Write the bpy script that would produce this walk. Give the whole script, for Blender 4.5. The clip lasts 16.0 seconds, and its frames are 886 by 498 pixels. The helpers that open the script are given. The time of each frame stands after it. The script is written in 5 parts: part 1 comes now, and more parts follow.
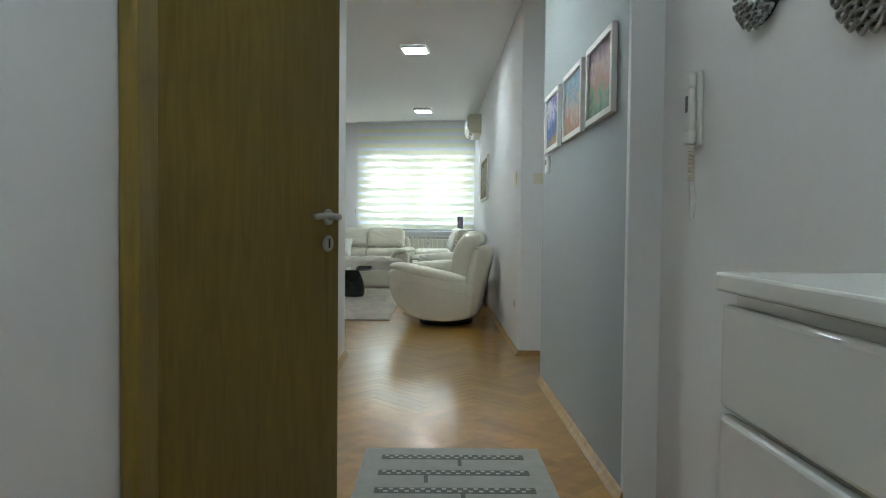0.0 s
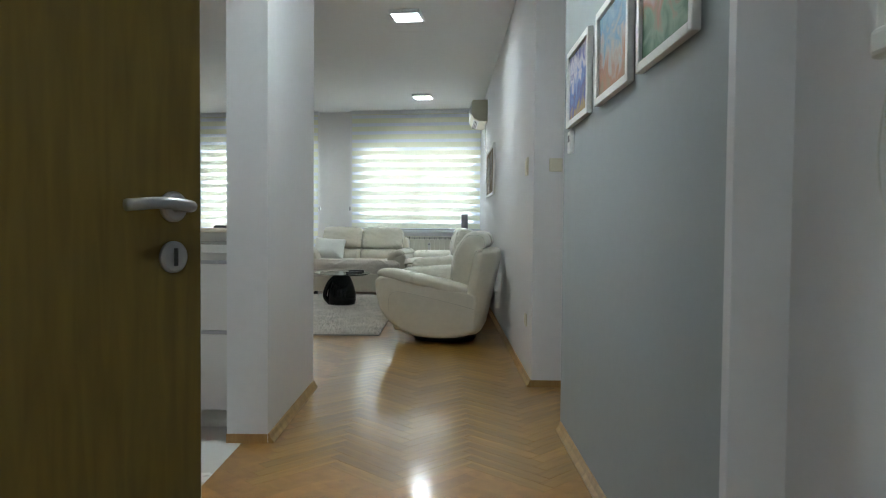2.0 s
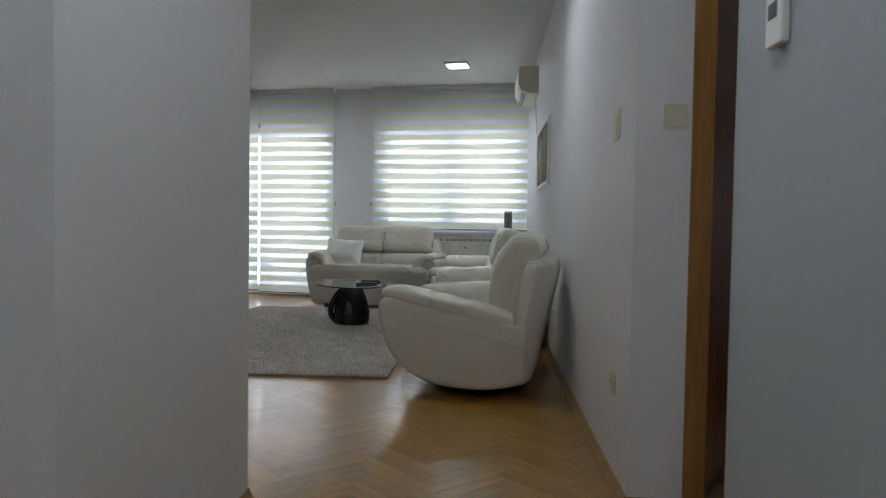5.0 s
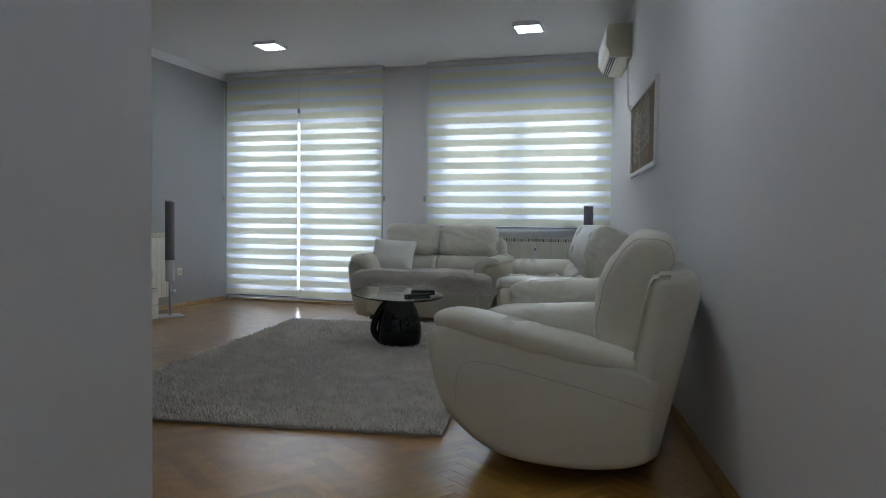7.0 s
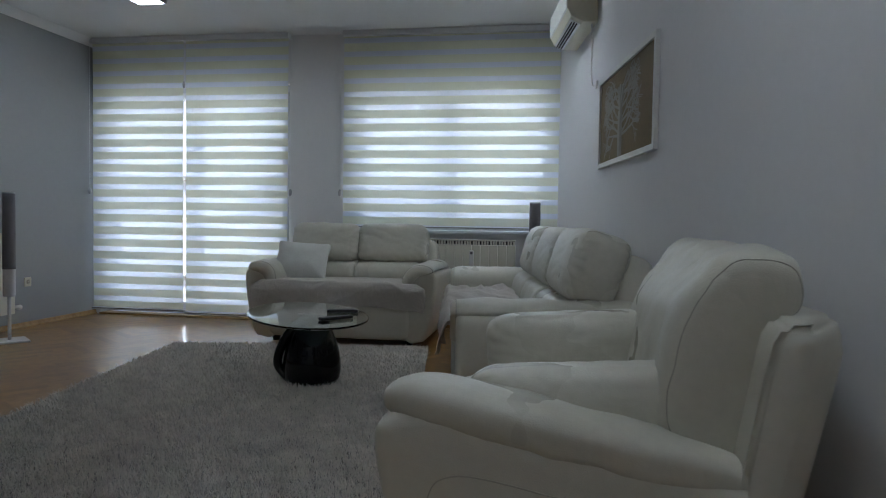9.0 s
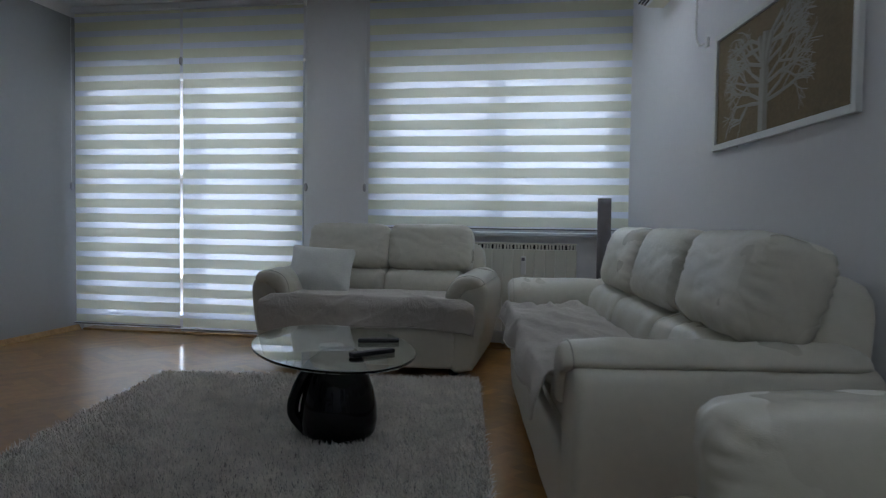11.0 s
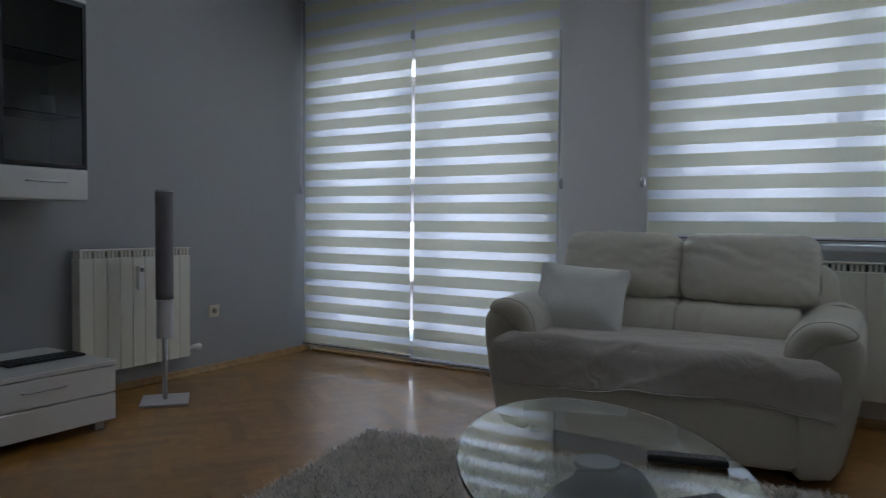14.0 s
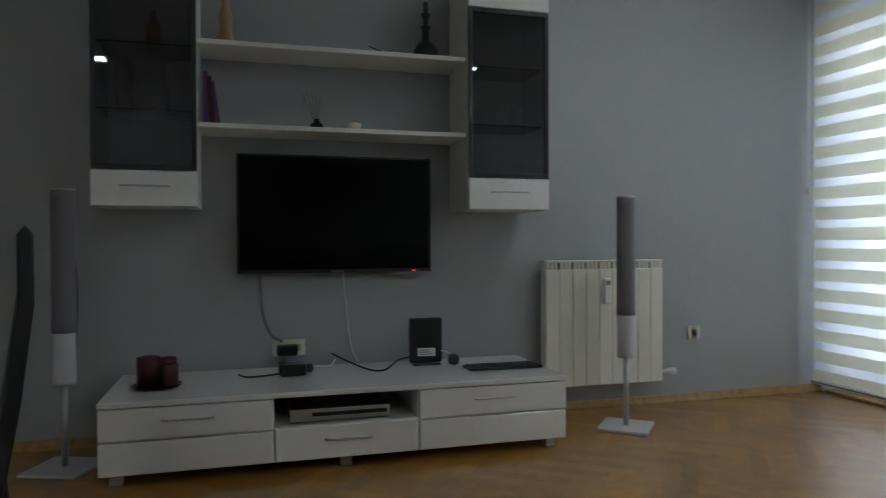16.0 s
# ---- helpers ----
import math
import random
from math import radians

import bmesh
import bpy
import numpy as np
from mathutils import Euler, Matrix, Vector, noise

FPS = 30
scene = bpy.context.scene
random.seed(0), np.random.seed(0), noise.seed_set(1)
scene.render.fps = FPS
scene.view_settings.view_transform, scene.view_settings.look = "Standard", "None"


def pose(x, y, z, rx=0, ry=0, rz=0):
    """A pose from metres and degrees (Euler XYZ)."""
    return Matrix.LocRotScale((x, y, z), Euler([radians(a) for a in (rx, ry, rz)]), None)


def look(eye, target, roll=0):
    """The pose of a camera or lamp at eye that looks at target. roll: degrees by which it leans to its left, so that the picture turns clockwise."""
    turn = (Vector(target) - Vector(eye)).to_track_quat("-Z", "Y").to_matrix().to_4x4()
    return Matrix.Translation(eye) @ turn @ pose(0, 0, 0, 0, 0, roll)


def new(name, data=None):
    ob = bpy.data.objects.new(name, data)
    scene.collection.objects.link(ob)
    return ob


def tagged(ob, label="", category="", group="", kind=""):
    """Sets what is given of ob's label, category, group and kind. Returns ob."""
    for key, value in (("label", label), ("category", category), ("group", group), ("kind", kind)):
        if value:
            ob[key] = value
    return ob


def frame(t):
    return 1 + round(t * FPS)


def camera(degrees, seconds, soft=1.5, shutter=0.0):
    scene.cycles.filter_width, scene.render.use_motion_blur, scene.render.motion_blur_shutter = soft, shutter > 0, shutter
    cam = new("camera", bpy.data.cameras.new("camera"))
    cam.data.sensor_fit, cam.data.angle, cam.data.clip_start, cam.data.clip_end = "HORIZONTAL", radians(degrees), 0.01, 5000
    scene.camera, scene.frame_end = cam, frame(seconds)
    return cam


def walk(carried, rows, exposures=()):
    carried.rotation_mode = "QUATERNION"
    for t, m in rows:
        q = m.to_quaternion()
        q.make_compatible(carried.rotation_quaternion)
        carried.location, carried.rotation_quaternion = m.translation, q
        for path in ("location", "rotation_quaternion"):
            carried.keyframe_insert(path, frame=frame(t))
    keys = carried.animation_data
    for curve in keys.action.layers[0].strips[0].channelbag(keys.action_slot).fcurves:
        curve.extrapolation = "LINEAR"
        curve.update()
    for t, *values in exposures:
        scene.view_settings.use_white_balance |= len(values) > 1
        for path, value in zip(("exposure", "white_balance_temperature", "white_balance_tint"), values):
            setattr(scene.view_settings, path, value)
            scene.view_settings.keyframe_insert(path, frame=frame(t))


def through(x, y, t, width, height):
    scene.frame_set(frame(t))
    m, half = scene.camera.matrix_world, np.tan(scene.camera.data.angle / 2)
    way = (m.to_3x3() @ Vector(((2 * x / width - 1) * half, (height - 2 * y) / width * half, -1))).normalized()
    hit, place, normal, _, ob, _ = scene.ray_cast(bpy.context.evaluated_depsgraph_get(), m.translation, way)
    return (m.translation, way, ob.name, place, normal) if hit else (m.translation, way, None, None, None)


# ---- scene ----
cam = camera(65.0, 16.0, 1.0, 0.3)
PATH = [
    (0, (1.172, -0.819, 1.006), (0.897, 1.161, 0.941), 0.6),
    (0.5, (1.14, -0.547, 1.011), (0.861, 1.432, 0.945), 0.6),
    (1, (1.15, -0.256, 1.001), (0.871, 1.723, 0.935), 0.6),
    (1.5, (1.161, -0.017, 1.001), (0.859, 1.959, 0.934), 0.6),
    (2, (1.12, 0.269, 1.004), (0.819, 2.245, 0.937), 0.5),
    (2.5, (1.072, 0.54, 1.003), (0.783, 2.518, 0.935), 0.6),
    (3, (1.059, 0.854, 1.004), (0.769, 2.832, 0.936), 0.5),
    (3.2, (1.055, 0.972, 1.004), (0.742, 2.947, 0.941), 0.6),
    (5.3, (0.837, 2.274, 0.99), (0.387, 4.221, 0.92), 0.6),
    (5.5, (0.802, 2.39, 0.986), (0.324, 4.331, 0.915), 0.4),
    (6, (0.685, 2.75, 0.998), (0.159, 4.678, 0.926), 0.7),
    (6.5, (0.606, 3.046, 0.984), (0.067, 4.971, 0.909), 0.5),
    (7, (0.518, 3.368, 0.972), (-0.062, 5.28, 0.901), 0.7),
    (7.5, (0.396, 3.658, 0.962), (-0.195, 5.567, 0.892), 0.6),
    (8, (0.246, 3.909, 0.971), (-0.198, 5.858, 0.899), 0.9),
    (8.5, (0.158, 4.216, 0.985), (-0.191, 6.184, 0.91), 0.8),
    (8.7, (0.124, 4.317, 0.998), (-0.198, 6.289, 0.92), 0.9),
    (10.8, (-0.326, 5.391, 0.991), (-0.648, 7.364, 0.918), 0.8),
    (11, (-0.374, 5.48, 0.991), (-0.725, 7.448, 0.914), 0.8),
    (11.5, (-0.558, 5.717, 0.995), (-0.935, 7.68, 0.922), 0.8),
    (12, (-0.649, 5.925, 1.006), (-1.066, 7.88, 0.928), 0.8),
    (12.5, (-0.72, 6.182, 1.037), (-1.2, 8.122, 0.95), 0.6),
    (13, (-0.742, 6.387, 1.025), (-1.326, 8.298, 0.939), 0.6),
    (13.5, (-0.805, 6.64, 1.021), (-1.585, 8.48, 0.938), 0.6),
    (13.6, (-0.819, 6.685, 1.02), (-1.671, 8.492, 0.941), 0.8),
    (14, (-0.863, 6.83, 1.013), (-1.903, 8.536, 0.938), 0.6),
    (14.5, (-0.924, 6.984, 0.991), (-2.241, 8.488, 0.926), 0.4),
    (15, (-0.93, 7.157, 0.976), (-2.573, 8.296, 0.929), 0.1),
    (15.5, (-0.95, 7.272, 0.976), (-2.744, 8.153, 0.932), 0.2),
    (16, (-1.046, 7.444, 0.95), (-2.968, 7.996, 0.929), -0.2),
]
EXPOSURES = [(0, 3.76, 6080, -5), (2.5, 3.52, 6100, 0), (5.5, 2.92, 6020, 6), (7.0, 2.66, 5840, 5), (8.5, 2.45, 5730, 5), (11.0, 2.14, 5640, 7), (12.5, 1.97, 5650, 8), (14.0, 1.88, 5720, 8), (15.0, 2.14, 5900, 7), (16, 2.68, 5980, 3)]
walk(cam, [(t, look(eye, target, roll)) for t, eye, target, roll in PATH], EXPOSURES)

# ---- world, sun, exposure ----
world = bpy.data.worlds.new("sky")
scene.world = world
world.use_nodes = True
wn = world.node_tree
sky = wn.nodes.new("ShaderNodeTexSky")
sky.sky_type, sky.sun_disc = "NISHITA", False
sky.sun_elevation, sky.sun_rotation = radians(38), radians(200)
wn.links.new(sky.outputs[0], wn.nodes["Background"].inputs[0])
wn.nodes["Background"].inputs[1].default_value = 0.15
sun_data = bpy.data.lights.new("sun", "SUN")
sun_data.energy, sun_data.angle, sun_data.color = 2.5, radians(10), (1.0, 0.96, 0.9)
sun_lamp = new("sun", sun_data)
sun_lamp.matrix_world = look((0, 0, 20), (3.0, 8.0, 12.0))

# ---- materials ----


def nodes_of(m):
    m.use_nodes = True
    t = m.node_tree
    return t, t.nodes["Principled BSDF"]


def surface(name, color, rough=0.5, metal=0.0, vary=0.06, grain=40.0, bump=0.0, bump_scale=200.0, stretch=(1, 1, 1), coat=0.0, spread=0.0, wrinkle=0.0):
    """A painted, woven or moulded surface: two scales of tone, relief and uneven gloss."""
    m = bpy.data.materials.new(name)
    t, b = nodes_of(m)
    n, k = t.nodes, t.links
    co = n.new("ShaderNodeTexCoord")
    mp = n.new("ShaderNodeMapping")
    mp.inputs["Scale"].default_value = stretch
    k.new(co.outputs["Object"], mp.inputs[0])
    big = n.new("ShaderNodeTexNoise")
    big.inputs["Scale"].default_value, big.inputs["Detail"].default_value = grain * 0.06, 4
    fine = n.new("ShaderNodeTexNoise")
    fine.inputs["Scale"].default_value, fine.inputs["Detail"].default_value = grain, 6
    k.new(mp.outputs[0], big.inputs[0])
    k.new(mp.outputs[0], fine.inputs[0])
    add = n.new("ShaderNodeMath")
    add.operation = "ADD"
    k.new(big.outputs[0], add.inputs[0])
    k.new(fine.outputs[0], add.inputs[1])
    rng = n.new("ShaderNodeMapRange")
    rng.inputs[1].default_value, rng.inputs[2].default_value = 0.6, 1.4
    rng.inputs[3].default_value, rng.inputs[4].default_value = 1 - vary, 1 + vary
    k.new(add.outputs[0], rng.inputs[0])
    val = rng.outputs[0]
    if spread:
        info = n.new("ShaderNodeObjectInfo")
        r2 = n.new("ShaderNodeMapRange")
        r2.inputs[3].default_value, r2.inputs[4].default_value = 1 - spread, 1 + spread
        k.new(info.outputs["Random"], r2.inputs[0])
        mul = n.new("ShaderNodeMath")
        mul.operation = "MULTIPLY"
        k.new(val, mul.inputs[0])
        k.new(r2.outputs[0], mul.inputs[1])
        val = mul.outputs[0]
    mix = n.new("ShaderNodeVectorMath")
    mix.operation = "SCALE"
    mix.inputs[0].default_value = color
    k.new(val, mix.inputs["Scale"])
    k.new(mix.outputs[0], b.inputs["Base Color"])
    rr = n.new("ShaderNodeMapRange")
    rr.inputs[3].default_value, rr.inputs[4].default_value = max(rough - 0.07, 0.02), min(rough + 0.07, 1)
    k.new(big.outputs[0], rr.inputs[0])
    k.new(rr.outputs[0], b.inputs["Roughness"])
    b.inputs["Metallic"].default_value = metal
    b.inputs["Coat Weight"].default_value = coat
    if bump:
        bn = n.new("ShaderNodeTexNoise")
        bn.inputs["Scale"].default_value, bn.inputs["Detail"].default_value = bump_scale, 5
        k.new(mp.outputs[0], bn.inputs[0])
        bp = n.new("ShaderNodeBump")
        bp.inputs["Strength"].default_value, bp.inputs["Distance"].default_value = bump, 0.004
        k.new(bn.outputs[0], bp.inputs["Height"])
        if wrinkle:
            wn2 = n.new("ShaderNodeTexNoise")
            wn2.inputs["Scale"].default_value, wn2.inputs["Detail"].default_value, wn2.inputs["Distortion"].default_value = 11.0, 3, 2.2
            k.new(mp.outputs[0], wn2.inputs[0])
            b2 = n.new("ShaderNodeBump")
            b2.inputs["Strength"].default_value, b2.inputs["Distance"].default_value = wrinkle, 0.02
            k.new(wn2.outputs[0], b2.inputs["Height"])
            k.new(b2.outputs[0], bp.inputs["Normal"])
        k.new(bp.outputs[0], b.inputs["Normal"])
    return m


def glass(name, tint=(1, 1, 1), rough=0.0, alpha=0.0):
    m = bpy.data.materials.new(name)
    t, b = nodes_of(m)
    b.inputs["Base Color"].default_value = (*tint, 1)
    b.inputs["Roughness"].default_value, b.inputs["IOR"].default_value = rough, 1.45
    b.inputs["Transmission Weight"].default_value = 1
    return m


def glow(name, color, strength):
    m = bpy.data.materials.new(name)
    t, b = nodes_of(m)
    b.inputs["Base Color"].default_value = (0.8, 0.8, 0.8, 1)
    b.inputs["Emission Color"].default_value = (*color, 1)
    b.inputs["Emission Strength"].default_value = strength
    return m


def fabric(name, color, through=0.5, clear=0.0, weave=900.0):
    """Thin cloth: part of the light is scattered back, part goes through, part passes the open weave."""
    m = bpy.data.materials.new(name)
    t, b = nodes_of(m)
    n, k = t.nodes, t.links
    n.remove(b)
    d, tr, mx = n.new("ShaderNodeBsdfDiffuse"), n.new("ShaderNodeBsdfTranslucent"), n.new("ShaderNodeMixShader")
    co, nz = n.new("ShaderNodeTexCoord"), n.new("ShaderNodeTexNoise")
    nz.inputs["Scale"].default_value = weave
    k.new(co.outputs["Object"], nz.inputs[0])
    rng = n.new("ShaderNodeMapRange")
    rng.inputs[3].default_value, rng.inputs[4].default_value = 0.9, 1.1
    k.new(nz.outputs[0], rng.inputs[0])
    sc = n.new("ShaderNodeVectorMath")
    sc.operation = "SCALE"
    sc.inputs[0].default_value = color
    k.new(rng.outputs[0], sc.inputs["Scale"])
    k.new(sc.outputs[0], d.inputs[0])
    k.new(sc.outputs[0], tr.inputs[0])
    mx.inputs[0].default_value = through
    k.new(d.outputs[0], mx.inputs[1])
    k.new(tr.outputs[0], mx.inputs[2])
    out = mx
    if clear:
        op, m2 = n.new("ShaderNodeBsdfTransparent"), n.new("ShaderNodeMixShader")
        m2.inputs[0].default_value = clear
        k.new(mx.outputs[0], m2.inputs[1])
        k.new(op.outputs[0], m2.inputs[2])
        out = m2
    k.new(out.outputs[0], n["Material Output"].inputs[0])
    return m


def wood(name, dark, light, along=(1, 14, 14), scale=3.0, rough=0.4, per="none", coat=0.0, spread=0.25, relief=0.06, uneven=1.0):
    """Grained wood; per = object or island lets each piece take its own tone."""
    m = bpy.data.materials.new(name)
    t, b = nodes_of(m)
    n, k = t.nodes, t.links
    co, mp = n.new("ShaderNodeTexCoord"), n.new("ShaderNodeMapping")
    mp.inputs["Scale"].default_value = along
    k.new(co.outputs["Object"], mp.inputs[0])
    nz = n.new("ShaderNodeTexNoise")
    nz.inputs["Scale"].default_value, nz.inputs["Detail"].default_value, nz.inputs["Distortion"].default_value = scale, 9, 0.8
    k.new(mp.outputs[0], nz.inputs[0])
    ramp = n.new("ShaderNodeValToRGB")
    ramp.color_ramp.elements[0].position, ramp.color_ramp.elements[1].position = 0.3, 0.7
    ramp.color_ramp.elements[0].color, ramp.color_ramp.elements[1].color = (*dark, 1), (*light, 1)
    k.new(nz.outputs[0], ramp.inputs[0])
    col = ramp.outputs[0]
    if per != "none":
        src = n.new("ShaderNodeObjectInfo").outputs["Random"] if per == "object" else n.new("ShaderNodeNewGeometry").outputs["Random Per Island"]
        rng = n.new("ShaderNodeMapRange")
        rng.inputs[3].default_value, rng.inputs[4].default_value = 1 - spread, 1 + spread
        k.new(src, rng.inputs[0])
        sc = n.new("ShaderNodeVectorMath")
        sc.operation = "SCALE"
        k.new(col, sc.inputs[0])
        k.new(rng.outputs[0], sc.inputs["Scale"])
        col = sc.outputs[0]
    k.new(col, b.inputs["Base Color"])
    b.inputs["Coat Weight"].default_value, b.inputs["Coat Roughness"].default_value = coat, 0.11
    big = n.new("ShaderNodeTexNoise")
    big.inputs["Scale"].default_value = 2.5
    k.new(co.outputs["Object"], big.inputs[0])
    rr = n.new("ShaderNodeMapRange")
    rr.inputs[3].default_value, rr.inputs[4].default_value = rough - 0.06 * uneven, rough + 0.08 * uneven
    k.new(big.outputs[0], rr.inputs[0])
    k.new(rr.outputs[0], b.inputs["Roughness"])
    if relief:
        bp = n.new("ShaderNodeBump")
        bp.inputs["Strength"].default_value, bp.inputs["Distance"].default_value = relief, 0.002
        k.new(nz.outputs[0], bp.inputs["Height"])
        k.new(bp.outputs[0], b.inputs["Normal"])
    return m


M_WHITE = surface("white_wall_paint", (0.78, 0.77, 0.78), 0.75, vary=0.02, grain=25, bump=0.12, bump_scale=260)
M_GREY = surface("grey_wall_paint", (0.37, 0.375, 0.375), 0.7, vary=0.03, grain=25, bump=0.12, bump_scale=260)
M_HALLGREY = surface("pale_grey_wall_paint", (0.365, 0.39, 0.40), 0.6, vary=0.03, grain=25, bump=0.12, bump_scale=260)
M_CEIL = surface("ceiling_paint", (0.8, 0.8, 0.8), 0.8, vary=0.015, grain=20, bump=0.08, bump_scale=240)
M_LEATHER = surface("cream_leather", (0.645, 0.61, 0.515), 0.40, vary=0.05, grain=30, bump=0.22, bump_scale=420, coat=0.08, wrinkle=0.05)
M_SOFT = surface("soft_cream_leather", (0.645, 0.61, 0.515), 0.29, vary=0.06, grain=30, bump=0.2, bump_scale=420, coat=0.15, wrinkle=0.09)
M_SEAM = surface("leather_seam", (0.44, 0.41, 0.34), 0.6)
M_THROW = surface("taupe_throw_cloth", (0.56, 0.515, 0.46), 0.9, vary=0.06, grain=60, bump=0.4, bump_scale=900, wrinkle=0.35)
M_PILLOW = surface("pale_pillow_cloth", (0.74, 0.735, 0.69), 0.9, vary=0.08, grain=90, bump=0.6, bump_scale=500)
M_GLOSSWHITE = surface("white_gloss_lacquer", (0.8, 0.79, 0.76), 0.16, vary=0.015, grain=12, coat=0.3)
M_MATWHITE = surface("white_board", (0.72, 0.71, 0.66), 0.5, vary=0.02, grain=20)
M_PLASTIC = surface("white_plastic", (0.78, 0.77, 0.74), 0.4, vary=0.02)
M_IVORY = surface("ivory_plastic", (0.70, 0.66, 0.52), 0.4, vary=0.02)
M_RAD = surface("cream_enamel", (0.74, 0.72, 0.62), 0.35, vary=0.02)
# near-black that puts the shade of gaps and holes into the colour
M_GAPSHADE = surface("painted_recess_shade", (0.03, 0.03, 0.03), 0.8)
M_BLACK = surface("black_plastic", (0.012, 0.012, 0.013), 0.35, vary=0.1)
M_BLACKGLOSS = surface("black_gloss_fibreglass", (0.008, 0.008, 0.011), 0.07, vary=0.1, grain=8, coat=0.15)
M_BLACKGLOSS.node_tree.nodes["Principled BSDF"].inputs["Specular IOR Level"].default_value = 0.3
M_SCREEN = surface("tv_screen", (0.002, 0.002, 0.002), 0.10, vary=0.05)
M_SCREEN.node_tree.nodes["Principled BSDF"].inputs["Specular IOR Level"].default_value = 0.08
M_BLACKLEATHER = surface("black_leatherette", (0.015, 0.014, 0.016), 0.45, vary=0.1, bump=0.3, bump_scale=400)
M_STEEL = surface("brushed_steel", (0.55, 0.55, 0.56), 0.32, metal=1.0, vary=0.06, grain=60)
M_ALU = surface("silver_aluminium", (0.48, 0.48, 0.50), 0.38, metal=1.0, vary=0.05)
M_SPKGREY = surface("grey_speaker_cloth", (0.20, 0.19, 0.205), 0.8, vary=0.08, grain=200, bump=0.5, bump_scale=1200)
M_SPKBASE = surface("pale_speaker_lacquer", (0.60, 0.59, 0.61), 0.4, vary=0.03)
M_PVC = surface("white_pvc", (0.78, 0.79, 0.81), 0.35, vary=0.02)
M_GLASS = glass("clear_glass")
M_TABLEGLASS = glass("green_tinted_glass", (0.90, 0.97, 0.95))
M_SMOKED = glass("smoked_glass", (0.34, 0.35, 0.36))
M_LAMP = glow("lit_diffuser", (0.94, 0.97, 1.0), 8.5)
# glow of the unseen lamps added to fill the hall and vestibule
M_HALLFILL = glow("added_hall_fill", (0.93, 0.97, 1.0), 9.5)
M_VESTFILL = glow("added_vestibule_fill", (0.90, 0.96, 1.0), 6.0)
M_AMBER = glow("amber_lamp_glass", (1.0, 0.60, 0.20), 0.28)
M_ORANGESHADE = fabric("orange_woven_shade", (0.90, 0.42, 0.10), 0.6)
M_BANDO = fabric("cream_blind_band", (0.82, 0.82, 0.67), 0.34)
M_BANDS = fabric("sheer_blind_band", (0.86, 0.89, 0.96), 0.72, clear=0.07)
M_CURTAIN = fabric("white_curtain", (0.84, 0.84, 0.86), 0.6)
M_OAKDOOR = wood("oak_door_veneer", (0.145, 0.097, 0.015), (0.20, 0.136, 0.023), (9, 9, 0.9), 5.0, 0.42)
M_OAKCASE = wood("oak_casing", (0.20, 0.137, 0.028), (0.28, 0.195, 0.042), (9, 9, 0.9), 4.0, 0.3)
M_OAKTRIM = wood("oak_trim", (0.31, 0.18, 0.065), (0.46, 0.29, 0.11), (6, 6, 2), 4.0, 0.35)
M_REDDOOR = wood("red_brown_door", (0.22, 0.075, 0.03), (0.34, 0.125, 0.055), (9, 9, 0.8), 3.0, 0.4)
M_ORANGEFRAME = wood("orange_oak_frame", (0.27, 0.12, 0.03), (0.40, 0.19, 0.055), (9, 9, 0.8), 3.5, 0.35)
M_PARQUET = wood("parquet_oak", (0.26, 0.133, 0.023), (0.44, 0.243, 0.046), (1, 12, 12), 2.2, 0.285, "object", 0.65, 0.17, relief=0.01, uneven=0.15)
M_PARQUET2 = wood("parquet_oak_far", (0.315, 0.149, 0.027), (0.425, 0.213, 0.041), (5, 5, 5), 2.5, 0.285, "island", 0.65, 0.19, relief=0.0, uneven=0.15)
M_JOINT = surface("floor_joint", (0.17, 0.085, 0.028), 0.6)
M_TILE = surface("white_floor_tile", (0.72, 0.70, 0.66), 0.25, vary=0.03)
M_RUG = surface("grey_beige_shag", (0.80, 0.745, 0.675), 0.95, vary=0.30, grain=160)
M_RUGBASE = surface("rug_backing", (0.30, 0.28, 0.25), 0.95)
M_MAT = surface("grey_woven_mat", (0.42, 0.40, 0.37), 0.9, vary=0.15, grain=220, bump=0.5, bump_scale=700)
M_MATDARK = surface("dark_mat_weave", (0.16, 0.155, 0.15), 0.9, vary=0.2, grain=220)
M_MATLIGHT = surface("light_mat_weave", (0.55, 0.53, 0.49), 0.9, vary=0.1, grain=220)
M_SILVER = surface("antique_silver", (0.30, 0.29, 0.28), 0.35, metal=0.9, vary=0.3, grain=70)
M_MIRROR = surface("mirror", (0.9, 0.9, 0.9), 0.02, metal=1.0, vary=0.0)
M_MAROON = surface("maroon_candle_wax", (0.06, 0.006, 0.012), 0.45)
M_RED = surface("red_lacquer", (0.38, 0.03, 0.015), 0.35)
M_PURPLE = surface("purple_book_cloth", (0.13, 0.05, 0.16), 0.7)
M_CREAM = surface("cream_ceramic", (0.72, 0.64, 0.50), 0.35)
M_TAN = surface("tan_vase", (0.40, 0.27, 0.13), 0.5)
M_PASSE = surface("paper_ivory", (0.75, 0.74, 0.70), 0.8, vary=0.02)
M_FACADE = surface("rendered_facade", (0.68, 0.68, 0.69), 0.9, vary=0.08, grain=3)
M_FACADE2 = surface("pale_concrete", (0.62, 0.62, 0.62), 0.9, vary=0.06, grain=3)
M_GROUND = surface("street_asphalt", (0.06, 0.06, 0.06), 0.9, vary=0.2, grain=4)

# ---- building helpers ----


